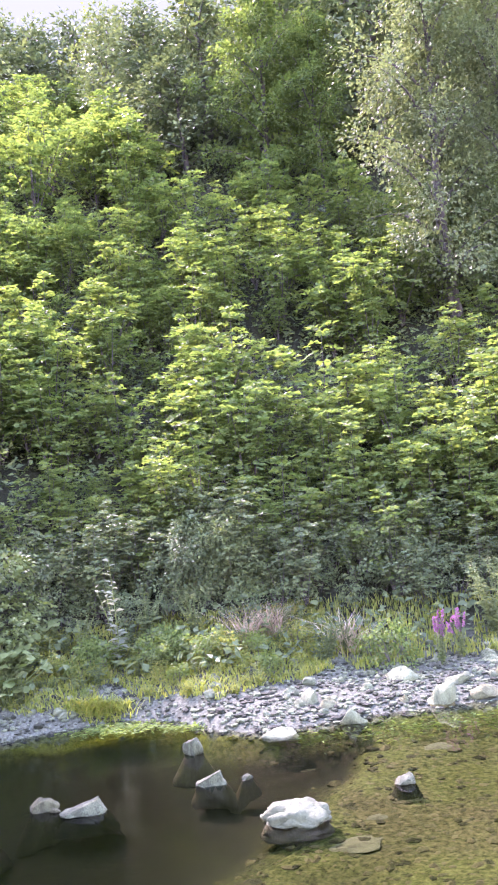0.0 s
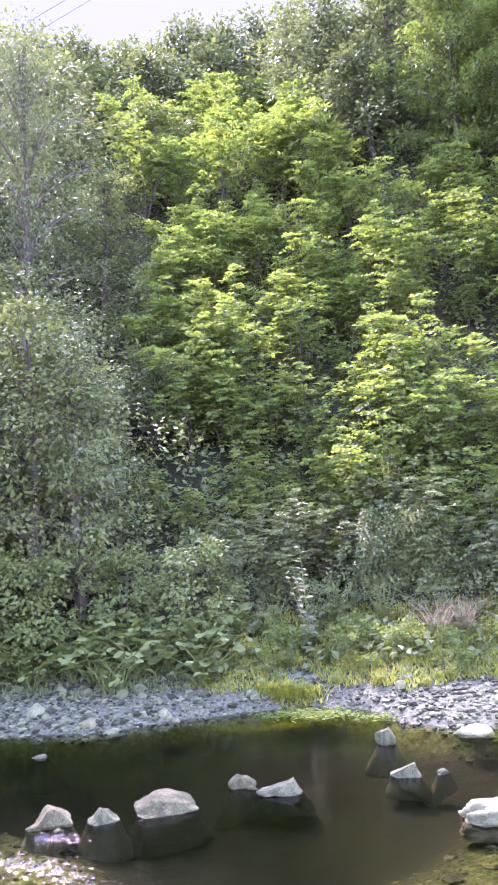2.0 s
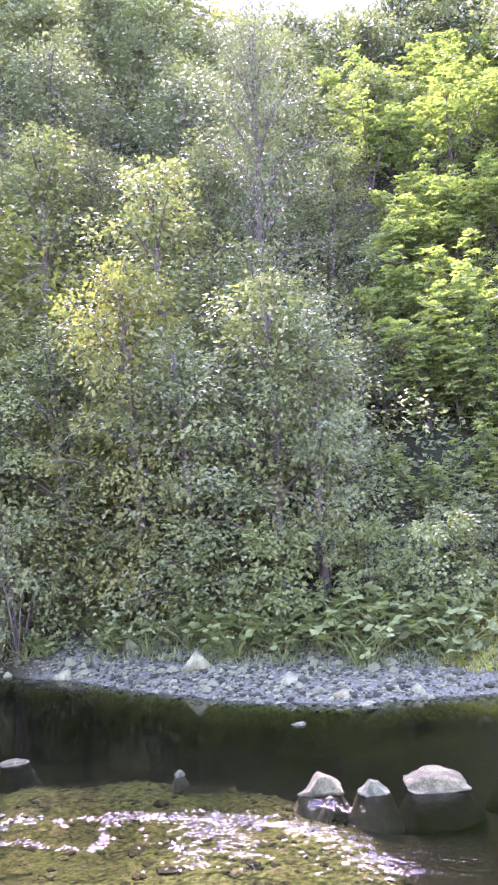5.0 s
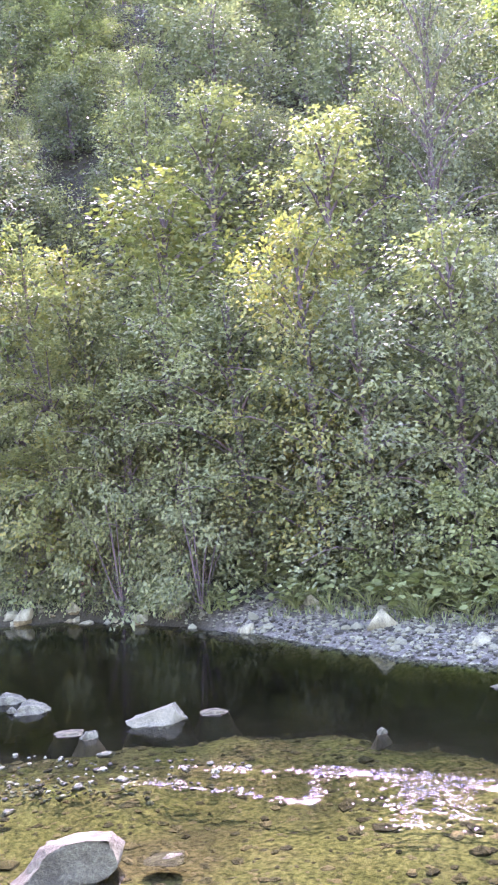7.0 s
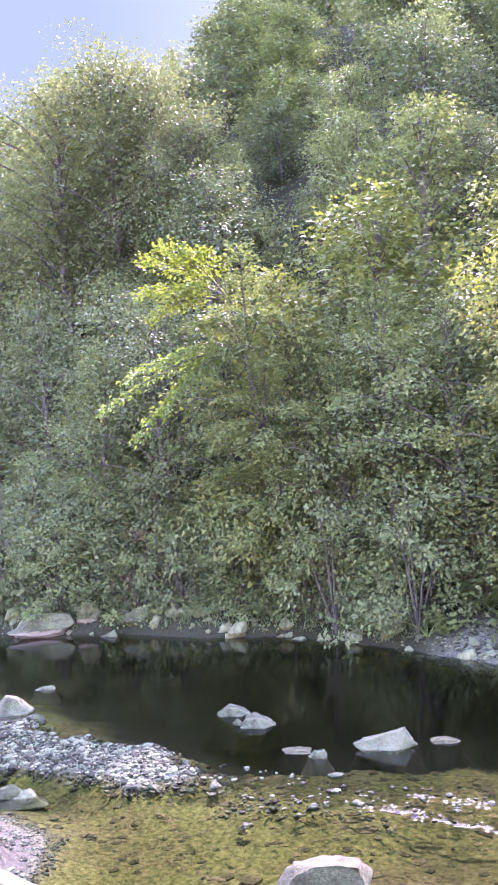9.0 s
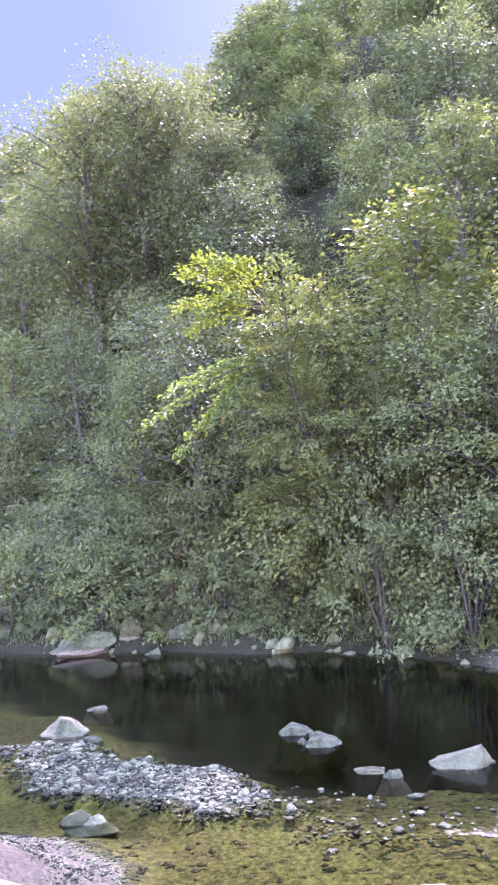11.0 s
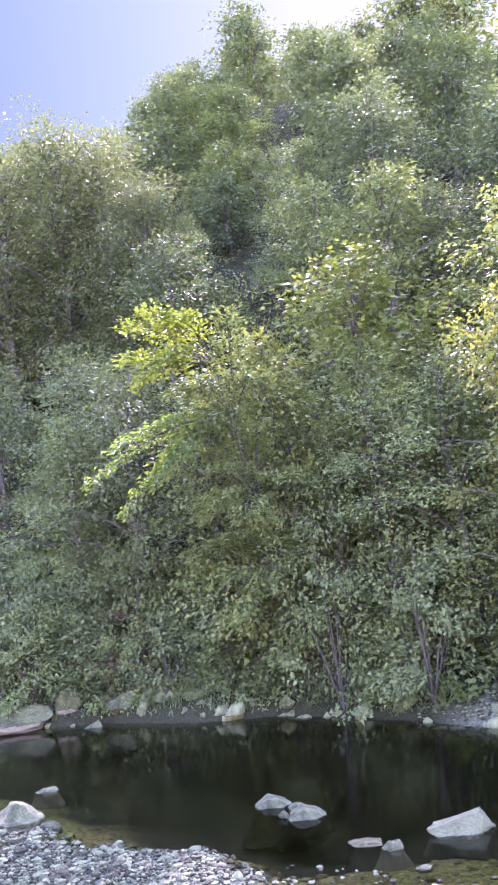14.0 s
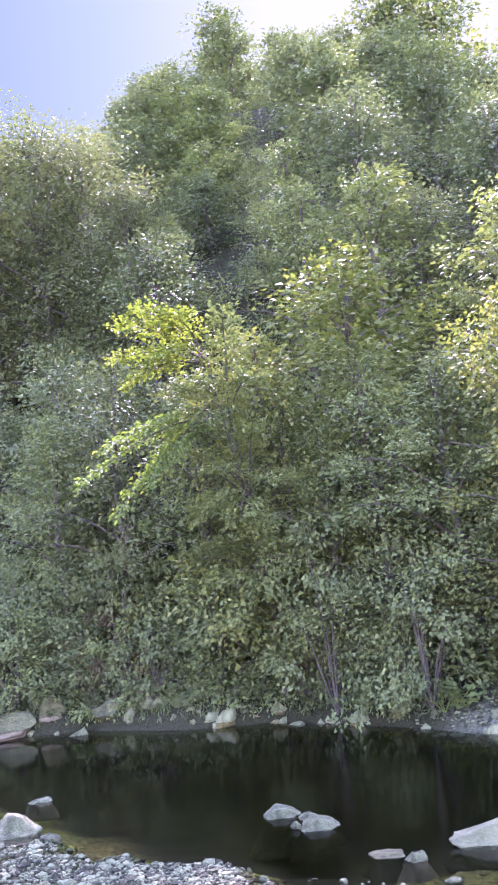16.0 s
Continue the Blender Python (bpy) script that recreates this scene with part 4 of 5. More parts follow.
rock(-12.65, 4.7, 0.58, 0.12, 0.0, STONE, 38, 0.4, 60, "flat pale slab at the near water's edge", "river rocks", "slab", whole=True)
rock(-12.76, 4.66, 0.42, 0.2, 0.0, STONE_BROWN, 36, 0.16, 55, "dark bent stone lying on a pale slab", "river rocks", whole=True)


def build_apron():
    """A smooth concrete ledge that slopes down to the near water."""
    bm = bmesh.new()
    n = 12
    rows = []
    for k in range(n + 1):
        x = -14.0 + 5.6 * k / n
        y = 2.72 + 0.2 * (x + 14) + 0.04 * math.sin(k * 1.9)
        rows.append([bm.verts.new((x, y + 0.06, 0.0)), bm.verts.new((x, y, 0.15)), bm.verts.new((x, y - 0.3, 0.31)), bm.verts.new((x, y - 2.6, 1.62)), bm.verts.new((x, y - 2.6, 1.2)), bm.verts.new((x, y - 0.3, -0.1))])
    for p, q in zip(rows, rows[1:]):
        for s in range(6):
            bm.faces.new((p[s], q[s], q[(s + 1) % 6], p[(s + 1) % 6]))
    bm.faces.new(rows[0])
    bm.faces.new(rows[-1][::-1])
    bmesh.ops.recalc_face_normals(bm, faces=bm.faces)
    me = bpy.data.meshes.new("concrete_ledge")
    bm.to_mesh(me)
    bm.free()
    me.materials.append(CONCRETE)
    tagged(new("concrete_ledge", me), "smooth pale concrete ledge at the near water's edge", "ledge")


build_apron()
# larger cobbles on the bar, each its own stone
COBBLE = [rock_mesh(60 + i, STONE_GRAVEL, 0.15, 2, 6) for i in range(4)]
for i, (x, y) in enumerate(scatter(100, -13.5, 5.5, 13.5, 17.2, lambda x, y: on_bar(x, y) & (y - far_shore(x) > 0.05))):
    s = 0.1 + 0.16 * rng.uniform() ** 2
    ob = new("cobble", COBBLE[i % 4])
    ob.matrix_basis = pose(x, y, gz(x, y) + s * 0.18, 0, 0, rng.uniform(0, 360)) @ Matrix.Diagonal((s * 1.2, s * 0.9, s * 0.65, 1))
    tagged(ob, "rounded cobble on the gravel bank", "cobble", "cobbles on the bank")

# ---- trees ----
TREES = [  # kind, x, y, height of the top, width, turn
    ("olive", -38.5, 21.0, 25.0, 1.0, 0), ("olive", -36.0, 22.3, 25.6, 1.0, 70), ("olive", -33.5, 22.8, 24.0, 0.9, 140), ("olive", -31.0, 22.9, 20.8, 0.9, 250), ("green", -30.0, 24.4, 19.2, 0.9, 30),
    ("far2", -52.5, 39.0, 38.0, 0.9, 10), ("far", -50.0, 40.5, 39.4, 0.9, 80), ("far3", -47.5, 44, 43, 0.9, 280), ("far", -48.1, 50.8, 50.5, 1.0, 200), ("far2", -45.5, 49.0, 47.5, 1.0, 130),
    ("far", -42.3, 52.8, 45.8, 0.9, 20), ("far3", -39.0, 55.0, 46.0, 1.0, 100), ("far", -35.5, 57.0, 48.5, 1.0, 160), ("far2", -32.0, 58.0, 48.0, 1.0, 220),
    ("far2", -40.0, 36.5, 34.5, 1.3, 15), ("far", -43.0, 39.0, 38.0, 1.3, 75), ("far3", -46.0, 41.0, 40.0, 1.4, 135), ("far", -49.5, 42.8, 42.0, 1.3, 195), ("far2", -38.0, 37.5, 33.5, 1.3, 255), ("far", -41.5, 40.5, 37.5, 1.3, 315), ("far2", -36.6, 34.4, 30.5, 1.4, 45), ("far", -45.0, 37.5, 36.5, 1.3, 105), ("far", -41.5, 34.5, 32.0, 1.3, 5),
    ("far2", -14.0, 46.2, 27.0, 1.3, 25), ("far", -3.2, 48.6, 29.5, 1.2, 85),
    ("yellow", -17.6, 19.0, 12.4, 1.25, 0), ("green2", -19.8, 23.5, 17.1, 1.1, 50), ("green", -23.0, 24.5, 18.0, 1.0, 120), ("green", -29.0, 30.0, 23.6, 0.9, 90), ("green2", -25.5, 27.0, 21.5, 1.0, 20),
    ("yellow", -12.5, 17.6, 9.8, 0.85, 140), ("yellow", -19.3, 16.2, 10.2, 0.95, 210), ("lush", -14.5, 17.5, 8.5, 1.1, 10), ("lush", -16.5, 17.2, 9.0, 1.1, 80), ("green2", -21.5, 16.5, 9.5, 1.0, 300), ("lush", -18.5, 16.2, 8.4, 0.75, 130), ("lush", -17.2, 16.3, 7.2, 0.9, 20), ("far2", -34.0, 31.6, 26.5, 1.2, 15), ("far", -32.3, 29.6, 23.5, 1.2, 160), ("far2", -36.5, 31.5, 25.0, 1.1, 15), ("far", -38.5, 34.0, 28.0, 1.1, 115), ("far2", -33.5, 33.5, 26.5, 1.1, 215), ("dark", -33.0, 16.5, 12.5, 1.0, 15), ("green", -36.5, 15.5, 12.0, 1.0, 95), ("dark", -41, 16.5, 15, 1.1, 15), ("olive", -44, 20, 20, 1.1, 95), ("green", -40, 12.5, 10.0, 1.0, 195),
    ("olive", -24.5, 16.0, 10.5, 1.0, 45), ("green", -26.5, 15.2, 9.0, 1.0, 190), ("dark", -28.5, 17.0, 12.0, 1.0, 60),
    ("green2", -14.2, 21.6, 14.0, 1.0, 40), ("dark", -15.6, 35.0, 22.0, 1.0, 60), ("tall", -12.6, 26.4, 20.3, 0.66, 150), ("green2", -14.5, 27.0, 16.8, 1.0, 150), ("green2", -12.8, 34.0, 18.3, 1.25, 75), ("green", -9.2, 18.6, 8.9, 1.1, 30), ("dark", -11.0, 17.4, 7.6, 1.1, 90), ("dark", -8.1, 18.5, 8.0, 0.9, 200),
    ("far", -30.3, 68.8, 46.2, 0.9, 0), ("far3", -26.8, 70, 45.9, 0.9, 60), ("far", -23.3, 71.4, 45.0, 0.9, 130), ("far2", -20.2, 70.5, 44.6, 0.9, 190), ("far", -17.6, 70, 45.6, 0.7, 250), ("far3", -14.0, 68.5, 44.2, 0.9, 310),
    ("far", -10.5, 67.0, 43.0, 0.9, 20), ("far2", -7.0, 60.0, 39.5, 0.9, 70), ("far", -3.6, 50.5, 33.6, 1.0, 110), ("far3", -6.5, 54.0, 35.0, 0.9, 160), ("far", -0.5, 48.5, 33.5, 1.0, 240),
    ("pointed", 2.5, 42.0, 30.0, 0.8, 20), ("pointed", 5.0, 41.8, 27.5, 0.8, 100), ("far2", 3.8, 47.0, 34.5, 1.0, 0), ("grey", 7.8, 30.5, 23.0, 0.9, 0), ("grey", 10.5, 31.0, 22.0, 0.9, 120), ("far", 8.5, 44, 34.0, 1.0, 200), ("far3", 13.0, 42, 33.0, 1.0, 20),
]
for kind, x, y, top, width, turn in TREES:
    tree(kind, x, y, top, width, turn)
# the wood between them
taken = [(x, y) for _, x, y, _, _, _ in TREES]
made = 0
for x, y in scatter(6000, -75, 22, 17, 84, lambda x, y: y - far_shore(x) > 5):
    az, r = math.degrees(math.atan2(-(x + 2), y)), math.hypot(x + 2, y)
    if made >= 130 or az > 67 or az < -26 or (-27 < x < -21 and 17.5 < y < 24) or (az < 20 and y < 63 and not (az < 2 and y > 43)) or min((x - a) ** 2 + (y - c) ** 2 for a, c in taken) < (2.3 + 0.03 * r) ** 2:
        continue
    limit = SURVEY[2] + r * math.tan(radians(float(skyline(az)) - 1.0)) - gz(x, y)
    height = min(limit, rng.uniform(6.5, 10.5) + (4 if y > 60 else 0))
    along, across = (Vector((x, y)) - Vector((-19.6, 11.9))).dot(to_sun.xy.normalized()), abs((x + 19.6) * to_sun.y - (y - 11.9) * to_sun.x) / to_sun.xy.length
    if across < 4.0:                        # a gap through which the sun reaches the maple
        height = min(height, 5.4 + along * math.tan(radians(SUN_EL)) - gz(x, y))
    if height < 3.0:
        continue
    kind = ("far", "far2", "far", "far3")[int(rng.integers(4))] if r > 42 else ("dark", "green", "green2", "dark", "olive")[int(rng.integers(5))]
    tree(kind, x, y, gz(x, y) + height, rng.uniform(1.0, 1.3), rng.uniform(0, 360))
    taken.append((x, y))
    made += 1

# robinia saplings over the sunlit slope
VARIANTS = [lambda s=s: robinia(s) for s in (21, 22, 23, 24)]


def robinia_slope(x, y):
    az = np.degrees(np.arctan2(-(x + 0.5), y))
    return (az > -24) & (az < 17.5) & ~((az < 2.5) & (y > 38)) & ~((az < 6) & (y > 46))


for i, (x, y) in enumerate(np.concatenate([scatter(40, -8, 8, 20.6, 24, robinia_slope), scatter(30, -10, -4, 23, 36, robinia_slope), scatter(118, -10, 14, 20.6, 38, robinia_slope), scatter(26, -4, 7, 30, 38, robinia_slope), scatter(42, -19, -2, 38, 62, robinia_slope)])):
    v = int(rng.integers(4))
    plant("robinia%d" % v, VARIANTS[v], x, y, rng.uniform(0.65, 1.4) * (0.55 if x < -2.5 and y < 22.5 else 0.85 if y < 22.5 else 1.0 if y < 38 else 1.5), rng.uniform(0, 360))

for i, x in enumerate(np.arange(-6.2, 9.5, 0.62)):
    v = i % 4
    plant("robinia%d" % v, VARIANTS[v], x, 20.4 + 0.7 * math.sin(i * 2.7), (0.84 + 0.16 * math.sin(i * 1.9)) * (0.6 if x < -2.8 else 1.0), 67 * i, 1.0 + 0.08 * math.sin(i))

for i, x in enumerate(np.arange(-2.6, 9.5, 0.9)):
    v = (i + 1) % 4
    plant("robinia%d" % v, VARIANTS[v], x, 19.4 + 0.5 * math.sin(i * 1.9), 0.62 + 0.2 * math.sin(i * 2.3), 97 * i)

# undergrowth
UNDER = [lambda: bush("bush", "dense green undergrowth bush in shade", LEAF_GREEN, 31), lambda: bush("bush", "dark leafy bush in deep shade", LEAF_DARK, 32, 2.0, 2.4),
         lambda: bush("bush", "olive green bush on the slope", LEAF_OLIVE, 33, 1.6, 2.2)]
WATERSIDE = [lambda: bush("bush", "fine-leaved green bush hanging over the water", LEAF_GREEN, 36, 1.8, 2.2, 40, 62, 0.068, 0.45), lambda: bush("bush", "fine-leaved dark bush on the shaded bank", LEAF_DARK, 37, 2.0, 2.4, 42, 62, 0.068, 0.45),
             lambda: bush("bush", "fine-leaved olive bush on the shaded bank", LEAF_OLIVE, 38, 1.6, 2.2, 40, 62, 0.066, 0.45)]


def undergrowth(x, y):
    d = y - far_shore(x) - bar_width(x)
    az = np.degrees(np.arctan2(-(x + 2), y))
    return (d > np.where(x > -14.6, np.where(x < -4.6, 1.9, 3.2), 0.5)) & (az < 66) & (az > -22) & ~((az < 11) & (rng.uniform(size=x.shape) < 0.75)) & ~((az < 14) & (d > 3.5)) & (rng.uniform(size=x.shape) < 1.15 - d / 22)


def waterside(x, y):
    d = y - far_shore(x) - bar_width(x)
    return (d > np.where(x > -14.6, 1.7, 0.1)) & (d < 4.5) & (x < -10)


spots = np.concatenate([scatter(30, -14.5, -7.5, 23, 37, lambda x, y: x < -7.5), scatter(22, -3.5, 8, 16.5, 18.8, lambda x, y: (y - far_shore(x) - bar_width(x) > 3.0)), scatter(40, -46, -27, 9, 24, lambda x, y: y - far_shore(x) > 0.6), scatter(85, -36, -10, 10, 21, waterside), scatter(95, -42, 9, 14, 30, undergrowth)])
for i, (x, y) in enumerate(spots):
    v = int(rng.integers(3))
    plant("bush%d" % v, UNDER[v], x, y, rng.uniform(0.75, 1.4) * (0.55 if x > -5 and y < 22 else 1.0), rng.uniform(0, 360), rng.uniform(0.8, 1.35))
for x, y, s in [(-5.2, 17.3, 1.15), (-8.6, 16.8, 1.2), (-6.8, 17.6, 1.0), (-10.3, 17.0, 1.1)]:
    plant("shadebush", lambda: bush("bush", "pale green shrub at the foot of the slope", LEAF_BUTTERBUR, 34, 1.9, 1.8, 44, 62, 0.085), x, y, s, 40 * x)
for i, x in enumerate(np.arange(-30, -14.4, 0.8)):
    v = (0, 1, 1, 2, 1)[i % 5]
    plant("waterside%d" % v, WATERSIDE[v], x, float(far_shore(x)) + (1.5 if x < -19.5 else 0.5) + 0.4 * math.sin(i * 2.3), 1.15 + 0.4 * math.sin(i * 1.7), 77 * i, 1.3 + 0.4 * math.sin(i * 3.3))


for i, x in enumerate(np.arange(-4.2, 6.5, 0.75)):
    plant("bush1", UNDER[1], x, float(far_shore(x) + bar_width(x)) + 2.3 + 0.4 * math.sin(i * 2.1), 0.42 + 0.1 * math.sin(i * 1.3), 61 * i)
for i, x in enumerate(np.arange(-31, -14.6, 0.7)):
    v = (i * 2) % 3
    plant("bush%d" % v, UNDER[v], x, float(far_shore(x)) + (0.9 if x < -19.5 else 0.3) + 0.3 * math.sin(i * 3.1) ** 2, 0.5 + 0.22 * math.sin(i * 1.3 + 1), 51 * i, 0.9)
for x, y, s in [(-24.2, 14.6, 1.1), (-25.4, 14.4, 0.9), (-22.9, 15.0, 0.8), (-18.0, 16.4, 0.9)]:
    plant("rusty", lambda: bush("bush", "dry reddish brown shrub in the shade", LEAF_RUSTY, 35, 2.0, 2.0, 34, 46, 0.08), x, y, s, 60 * x)
for i, x in enumerate(np.arange(-6.0, 9.5, 0.8)):
    plant("bush1", UNDER[1], x, 18.8 + 0.3 * math.sin(i * 2.1), 0.52 + 0.2 * math.sin(i * 1.3), 61 * i, 1.15)
# ash saplings in the shade, which is also put into their leaf colour
for i, (x, y) in enumerate(scatter(64, -5.5, 9, 18.3, 19.9, lambda x, y: y - far_shore(x) - bar_width(x) > 1.6)):
    plant("ash%d" % (i % 2), (lambda: ash(25), lambda: ash(26))[i % 2], x, y, rng.uniform(0.4, 0.75), rng.uniform(0, 360))
for i, (x, y) in enumerate(scatter(38, -33, -9, 13, 25, lambda x, y: (y - far_shore(x) - bar_width(x) > 1.0) & (y - far_shore(x) < 8))):
    plant("ash%d" % (i % 2), (lambda: ash(25), lambda: ash(26))[i % 2], x, y, rng.uniform(0.8, 1.3), rng.uniform(0, 360))


# a maple leaning out over the water, with a green and a yellowing bough
def bough(name, label, mat, root, start, tips, size, rng):
    """Twigs that fan out from one point, with flat rows of leaves on both sides."""
    crown, twigs = Mass(), Mass()
    start = np.array(start, float)
    for tip in tips:
        tip = np.array(tip, float)
        q = np.linspace(0, 1, 7)[:, None]
        arch = start + (tip - start) * q + [0, 0, 0.3] * np.sin(q * math.pi)
        tube(twigs, arch, np.linspace(0.035, 0.005, 7), 4)
        way = unit(tip - start)
        side = unit(np.cross(way, [0, 0, 1.0]))
        for w in np.linspace(0.3, 1.0, 12):
            c = np.array([np.interp(w, q[:, 0], arch[:, m]) for m in range(3)])
            for s in (-1, 1):
                reach = (1.15 - w * 0.7) * 0.75
                n = 13
                k = rng.uniform(0.05, 1, n)
                at = c + (side * s * 0.8 + way * 0.55 + [0, 0, -0.12]) * (reach * k)[:, None] + rng.normal(0, 0.07, (n, 3))
                leaves(crown, at, side * s + way + rng.normal(0, 0.5, (n, 3)) + [0, 0, -0.15], np.array([0, 0, 1.0]) + rng.normal(0, 0.3, (n, 3)), size * rng.uniform(0.7, 1.2, n), size * 0.6)
    tagged(twigs.make("twig", BARK, root), kind="stuff")
    crown.make(name, mat, root, label)


maple = tagged(new("maple_tree"), "maple with green and yellowing boughs over the water", "tree")
stem = Mass()
tube(stem, [(-18.9, 15.9, gz(-18.9, 15.9) - 0.1), (-18.8, 15.6, 3.0), (-18.8, 15.0, 5.6), (-18.8, 14.3, 8.0), (-18.7, 13.9, 9.2)], [0.07, 0.06, 0.05, 0.03, 0.012], 8)
stem.make("trunk", BARK, maple, smooth_faces=True)
rng_m = np.random.default_rng(90)
bough("bough", "bright green leafy bough", LEAF_ROBINIA, maple, (-18.9, 14.4, 7.5), [(-20.3, 11.3, 6.0), (-19.9, 11.7, 6.7), (-19.7, 11.8, 5.3), (-19.2, 12.3, 7.0), (-19.1, 12.2, 5.9), (-18.8, 12.6, 6.4)], 0.13, rng_m)
bough("bough", "yellowing leafy bough", LEAF_AUTUMN, maple, (-18.7, 14.1, 8.6), [(-20.4, 12.6, 9.0), (-19.9, 12.4, 9.7), (-19.2, 12.4, 9.9), (-18.5, 12.7, 9.6), (-20.0, 12.7, 8.4), (-18.9, 12.6, 8.7)], 0.14, rng_m)


bough("bough", "shaded green leafy bough", LEAF_GREEN, maple, (-18.8, 15.2, 5.4), [(-17.4, 13.9, 6.9), (-18.2, 13.4, 6.0), (-17.2, 14.6, 5.6), (-19.6, 14.2, 6.6), (-18.0, 13.6, 7.6), (-17.9, 13.7, 4.8), (-19.4, 13.9, 4.9), (-18.7, 13.4, 5.2)], 0.13, rng_m)
bough("bough", "shaded green leafy bough", LEAF_GREEN, maple, (-18.8, 15.5, 3.4), [(-17.4, 14.4, 4.2), (-18.4, 13.9, 4.4), (-19.7, 14.3, 4.3), (-19.0, 14.0, 3.4), (-17.9, 14.2, 3.2), (-18.8, 14.2, 2.6)], 0.13, rng_m)
bough("bough", "green leafy bough", LEAF_GREEN, maple, (-18.7, 14.6, 7.4), [(-17.5, 13.4, 8.8), (-17.3, 14.0, 8.0), (-18.4, 13.0, 7.9), (-17.6, 13.5, 9.6), (-18.2, 13.2, 7.1), (-19.3, 13.2, 8.0)], 0.13, rng_m)


# ---- low plants on the far bank ----
def blades(name, label, mat, spots, height, rng, lean=0.35, width=0.012):
    """Grass: bent tapering blades."""
    n = len(spots)
    h = height * rng.uniform(0.5, 1.2, n)
    a = rng.uniform(0, 2 * math.pi, n)
    out = np.stack([np.cos(a), np.sin(a), 0 * a], -1)
    side = np.stack([-np.sin(a), np.cos(a), 0 * a], -1) * width
    l = (lean * h * rng.uniform(0.3, 1.6, n))[:, None]
    up = np.array([0, 0, 1.0])
    mid = spots + up * h[:, None] * 0.6 + out * l * 0.35
    v = np.stack([spots - side, spots + side, mid + side * 0.8, mid - side * 0.8, spots + up * h[:, None] * 0.92 + out * l], 1).reshape(-1, 3)
    k = np.arange(n)[:, None] * 5
    mass = Mass()
    mass.add(v, np.zeros((0, 4), int))
    mass.f = [k + [0, 1, 2, 3], k + [3, 2, 4]]
    return tagged(mass.make(name, mat), label, "grass", kind="stuff")


def grassy(x, y):
    d = y - far_shore(x) - bar_width(x)
    return (d > -0.25 + 0.2 * waves(x, y, 3.0)) & (d < 2.4) & (waves(x, y, 1.4, 1.0) > -0.55)


# grass tones carry sun and shade: GRASS bright, LEAF_GREEN duller, LEAF_DARK darkest
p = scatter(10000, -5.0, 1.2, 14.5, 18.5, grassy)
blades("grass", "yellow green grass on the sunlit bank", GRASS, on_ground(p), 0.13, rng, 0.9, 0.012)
mat_x = np.concatenate([rng.normal(-3.1, 0.28, 900), rng.normal(-1.6, 0.35, 700)])
mat_y = np.concatenate([rng.normal(15.62, 0.1, 900), rng.normal(16.6, 0.16, 700)])
blades("grass", "mat of short yellow grass at the water's edge", GRASS, on_ground(np.stack([mat_x, mat_y], -1)), 0.2, rng, 1.3, 0.012)
p = scatter(3500, 0.5, 6, 15.5, 18.5, grassy)
blades("grass", "sparse green grass behind the gravel", GRASS, on_ground(p), 0.2, rng)
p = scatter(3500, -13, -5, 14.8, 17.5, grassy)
blades("grass", "grass coloured dull green for the shade of the slope", LEAF_GREEN, on_ground(p), 0.15, rng, 0.9)
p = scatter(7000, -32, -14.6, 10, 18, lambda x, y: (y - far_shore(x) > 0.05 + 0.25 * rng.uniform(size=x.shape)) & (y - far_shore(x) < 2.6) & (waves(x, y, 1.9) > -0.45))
blades("grass", "grass coloured dark for the shade on the steep far bank", LEAF_DARK, on_ground(p), 0.16, rng, 1.4, 0.016)
for x, y in [(-0.4, 17.0), (0.1, 17.3), (1.5, 16.8)]:
    q = np.array([x, y]) + rng.normal(0, 0.09, (120, 2))
    blades("grass_clump", "arching clump of dry straw grass", STRAW, on_ground(q), 0.7, rng, 1.3, 0.006)


def leaf_disc(radius, seed):
    """A round, cupped, wavy-edged leaf with a notch at its stalk."""
    r = np.random.default_rng(seed)
    a = np.linspace(0.25, 2 * math.pi - 0.25, 15)
    rad = radius * (1 + 0.07 * np.sin(a * 5 + seed)) * (1 - 0.1 * np.cos(a))
    rim = np.stack([-np.cos(a) * rad, np.sin(a) * rad, 0.16 * radius * np.sin(a * 3 + seed) + 0.12 * radius], -1)
    half = rim * [0.55, 0.55, 0.2]
    v = np.concatenate([[[0, 0, 0]], half, rim])
    n = len(a)
    f = [[0, 1 + i, 2 + i] for i in range(n - 1)] + [[1 + i, 1 + n + i, 2 + n + i, 2 + i] for i in range(n - 1)]
    me = bpy.data.meshes.new("leaf")
    me.from_pydata(v.tolist(), [], f)
    me.materials.append(LEAF_BUTTERBUR)
    me.polygons.foreach_set("use_smooth", [True] * len(me.polygons))
    return me


DISCS = [leaf_disc(0.105, s) for s in (1, 2, 3)]


def butterbur(seed):
    r = np.random.default_rng(seed)
    root = tagged(new("butterbur"), "butterbur with broad round leaves on stalks", "plant", "butterbur patch")
    stalks = Mass()
    for i in range(11):
        a, reach, h = r.uniform(0, 6.28), r.uniform(0.1, 0.6), r.uniform(0.2, 0.62)
        tip = np.array([math.cos(a) * reach, math.sin(a) * reach, h])
        tube(stalks, [(0, 0, 0), tip * [0.4, 0.4, 0.6], tip], [0.012, 0.01, 0.007], 4)
        leaf = new("leaf", DISCS[i % 3])
        s = r.uniform(0.6, 1.25)
        leaf.matrix_basis = pose(*tip, r.uniform(-30, 10), r.uniform(-22, 22), r.uniform(0, 360)) @ Matrix.Diagonal((s, s, s, 1))
        leaf.parent = root
    tagged(stalks.make("stalk", LEAF_BUTTERBUR, root), kind="stuff")
    return root


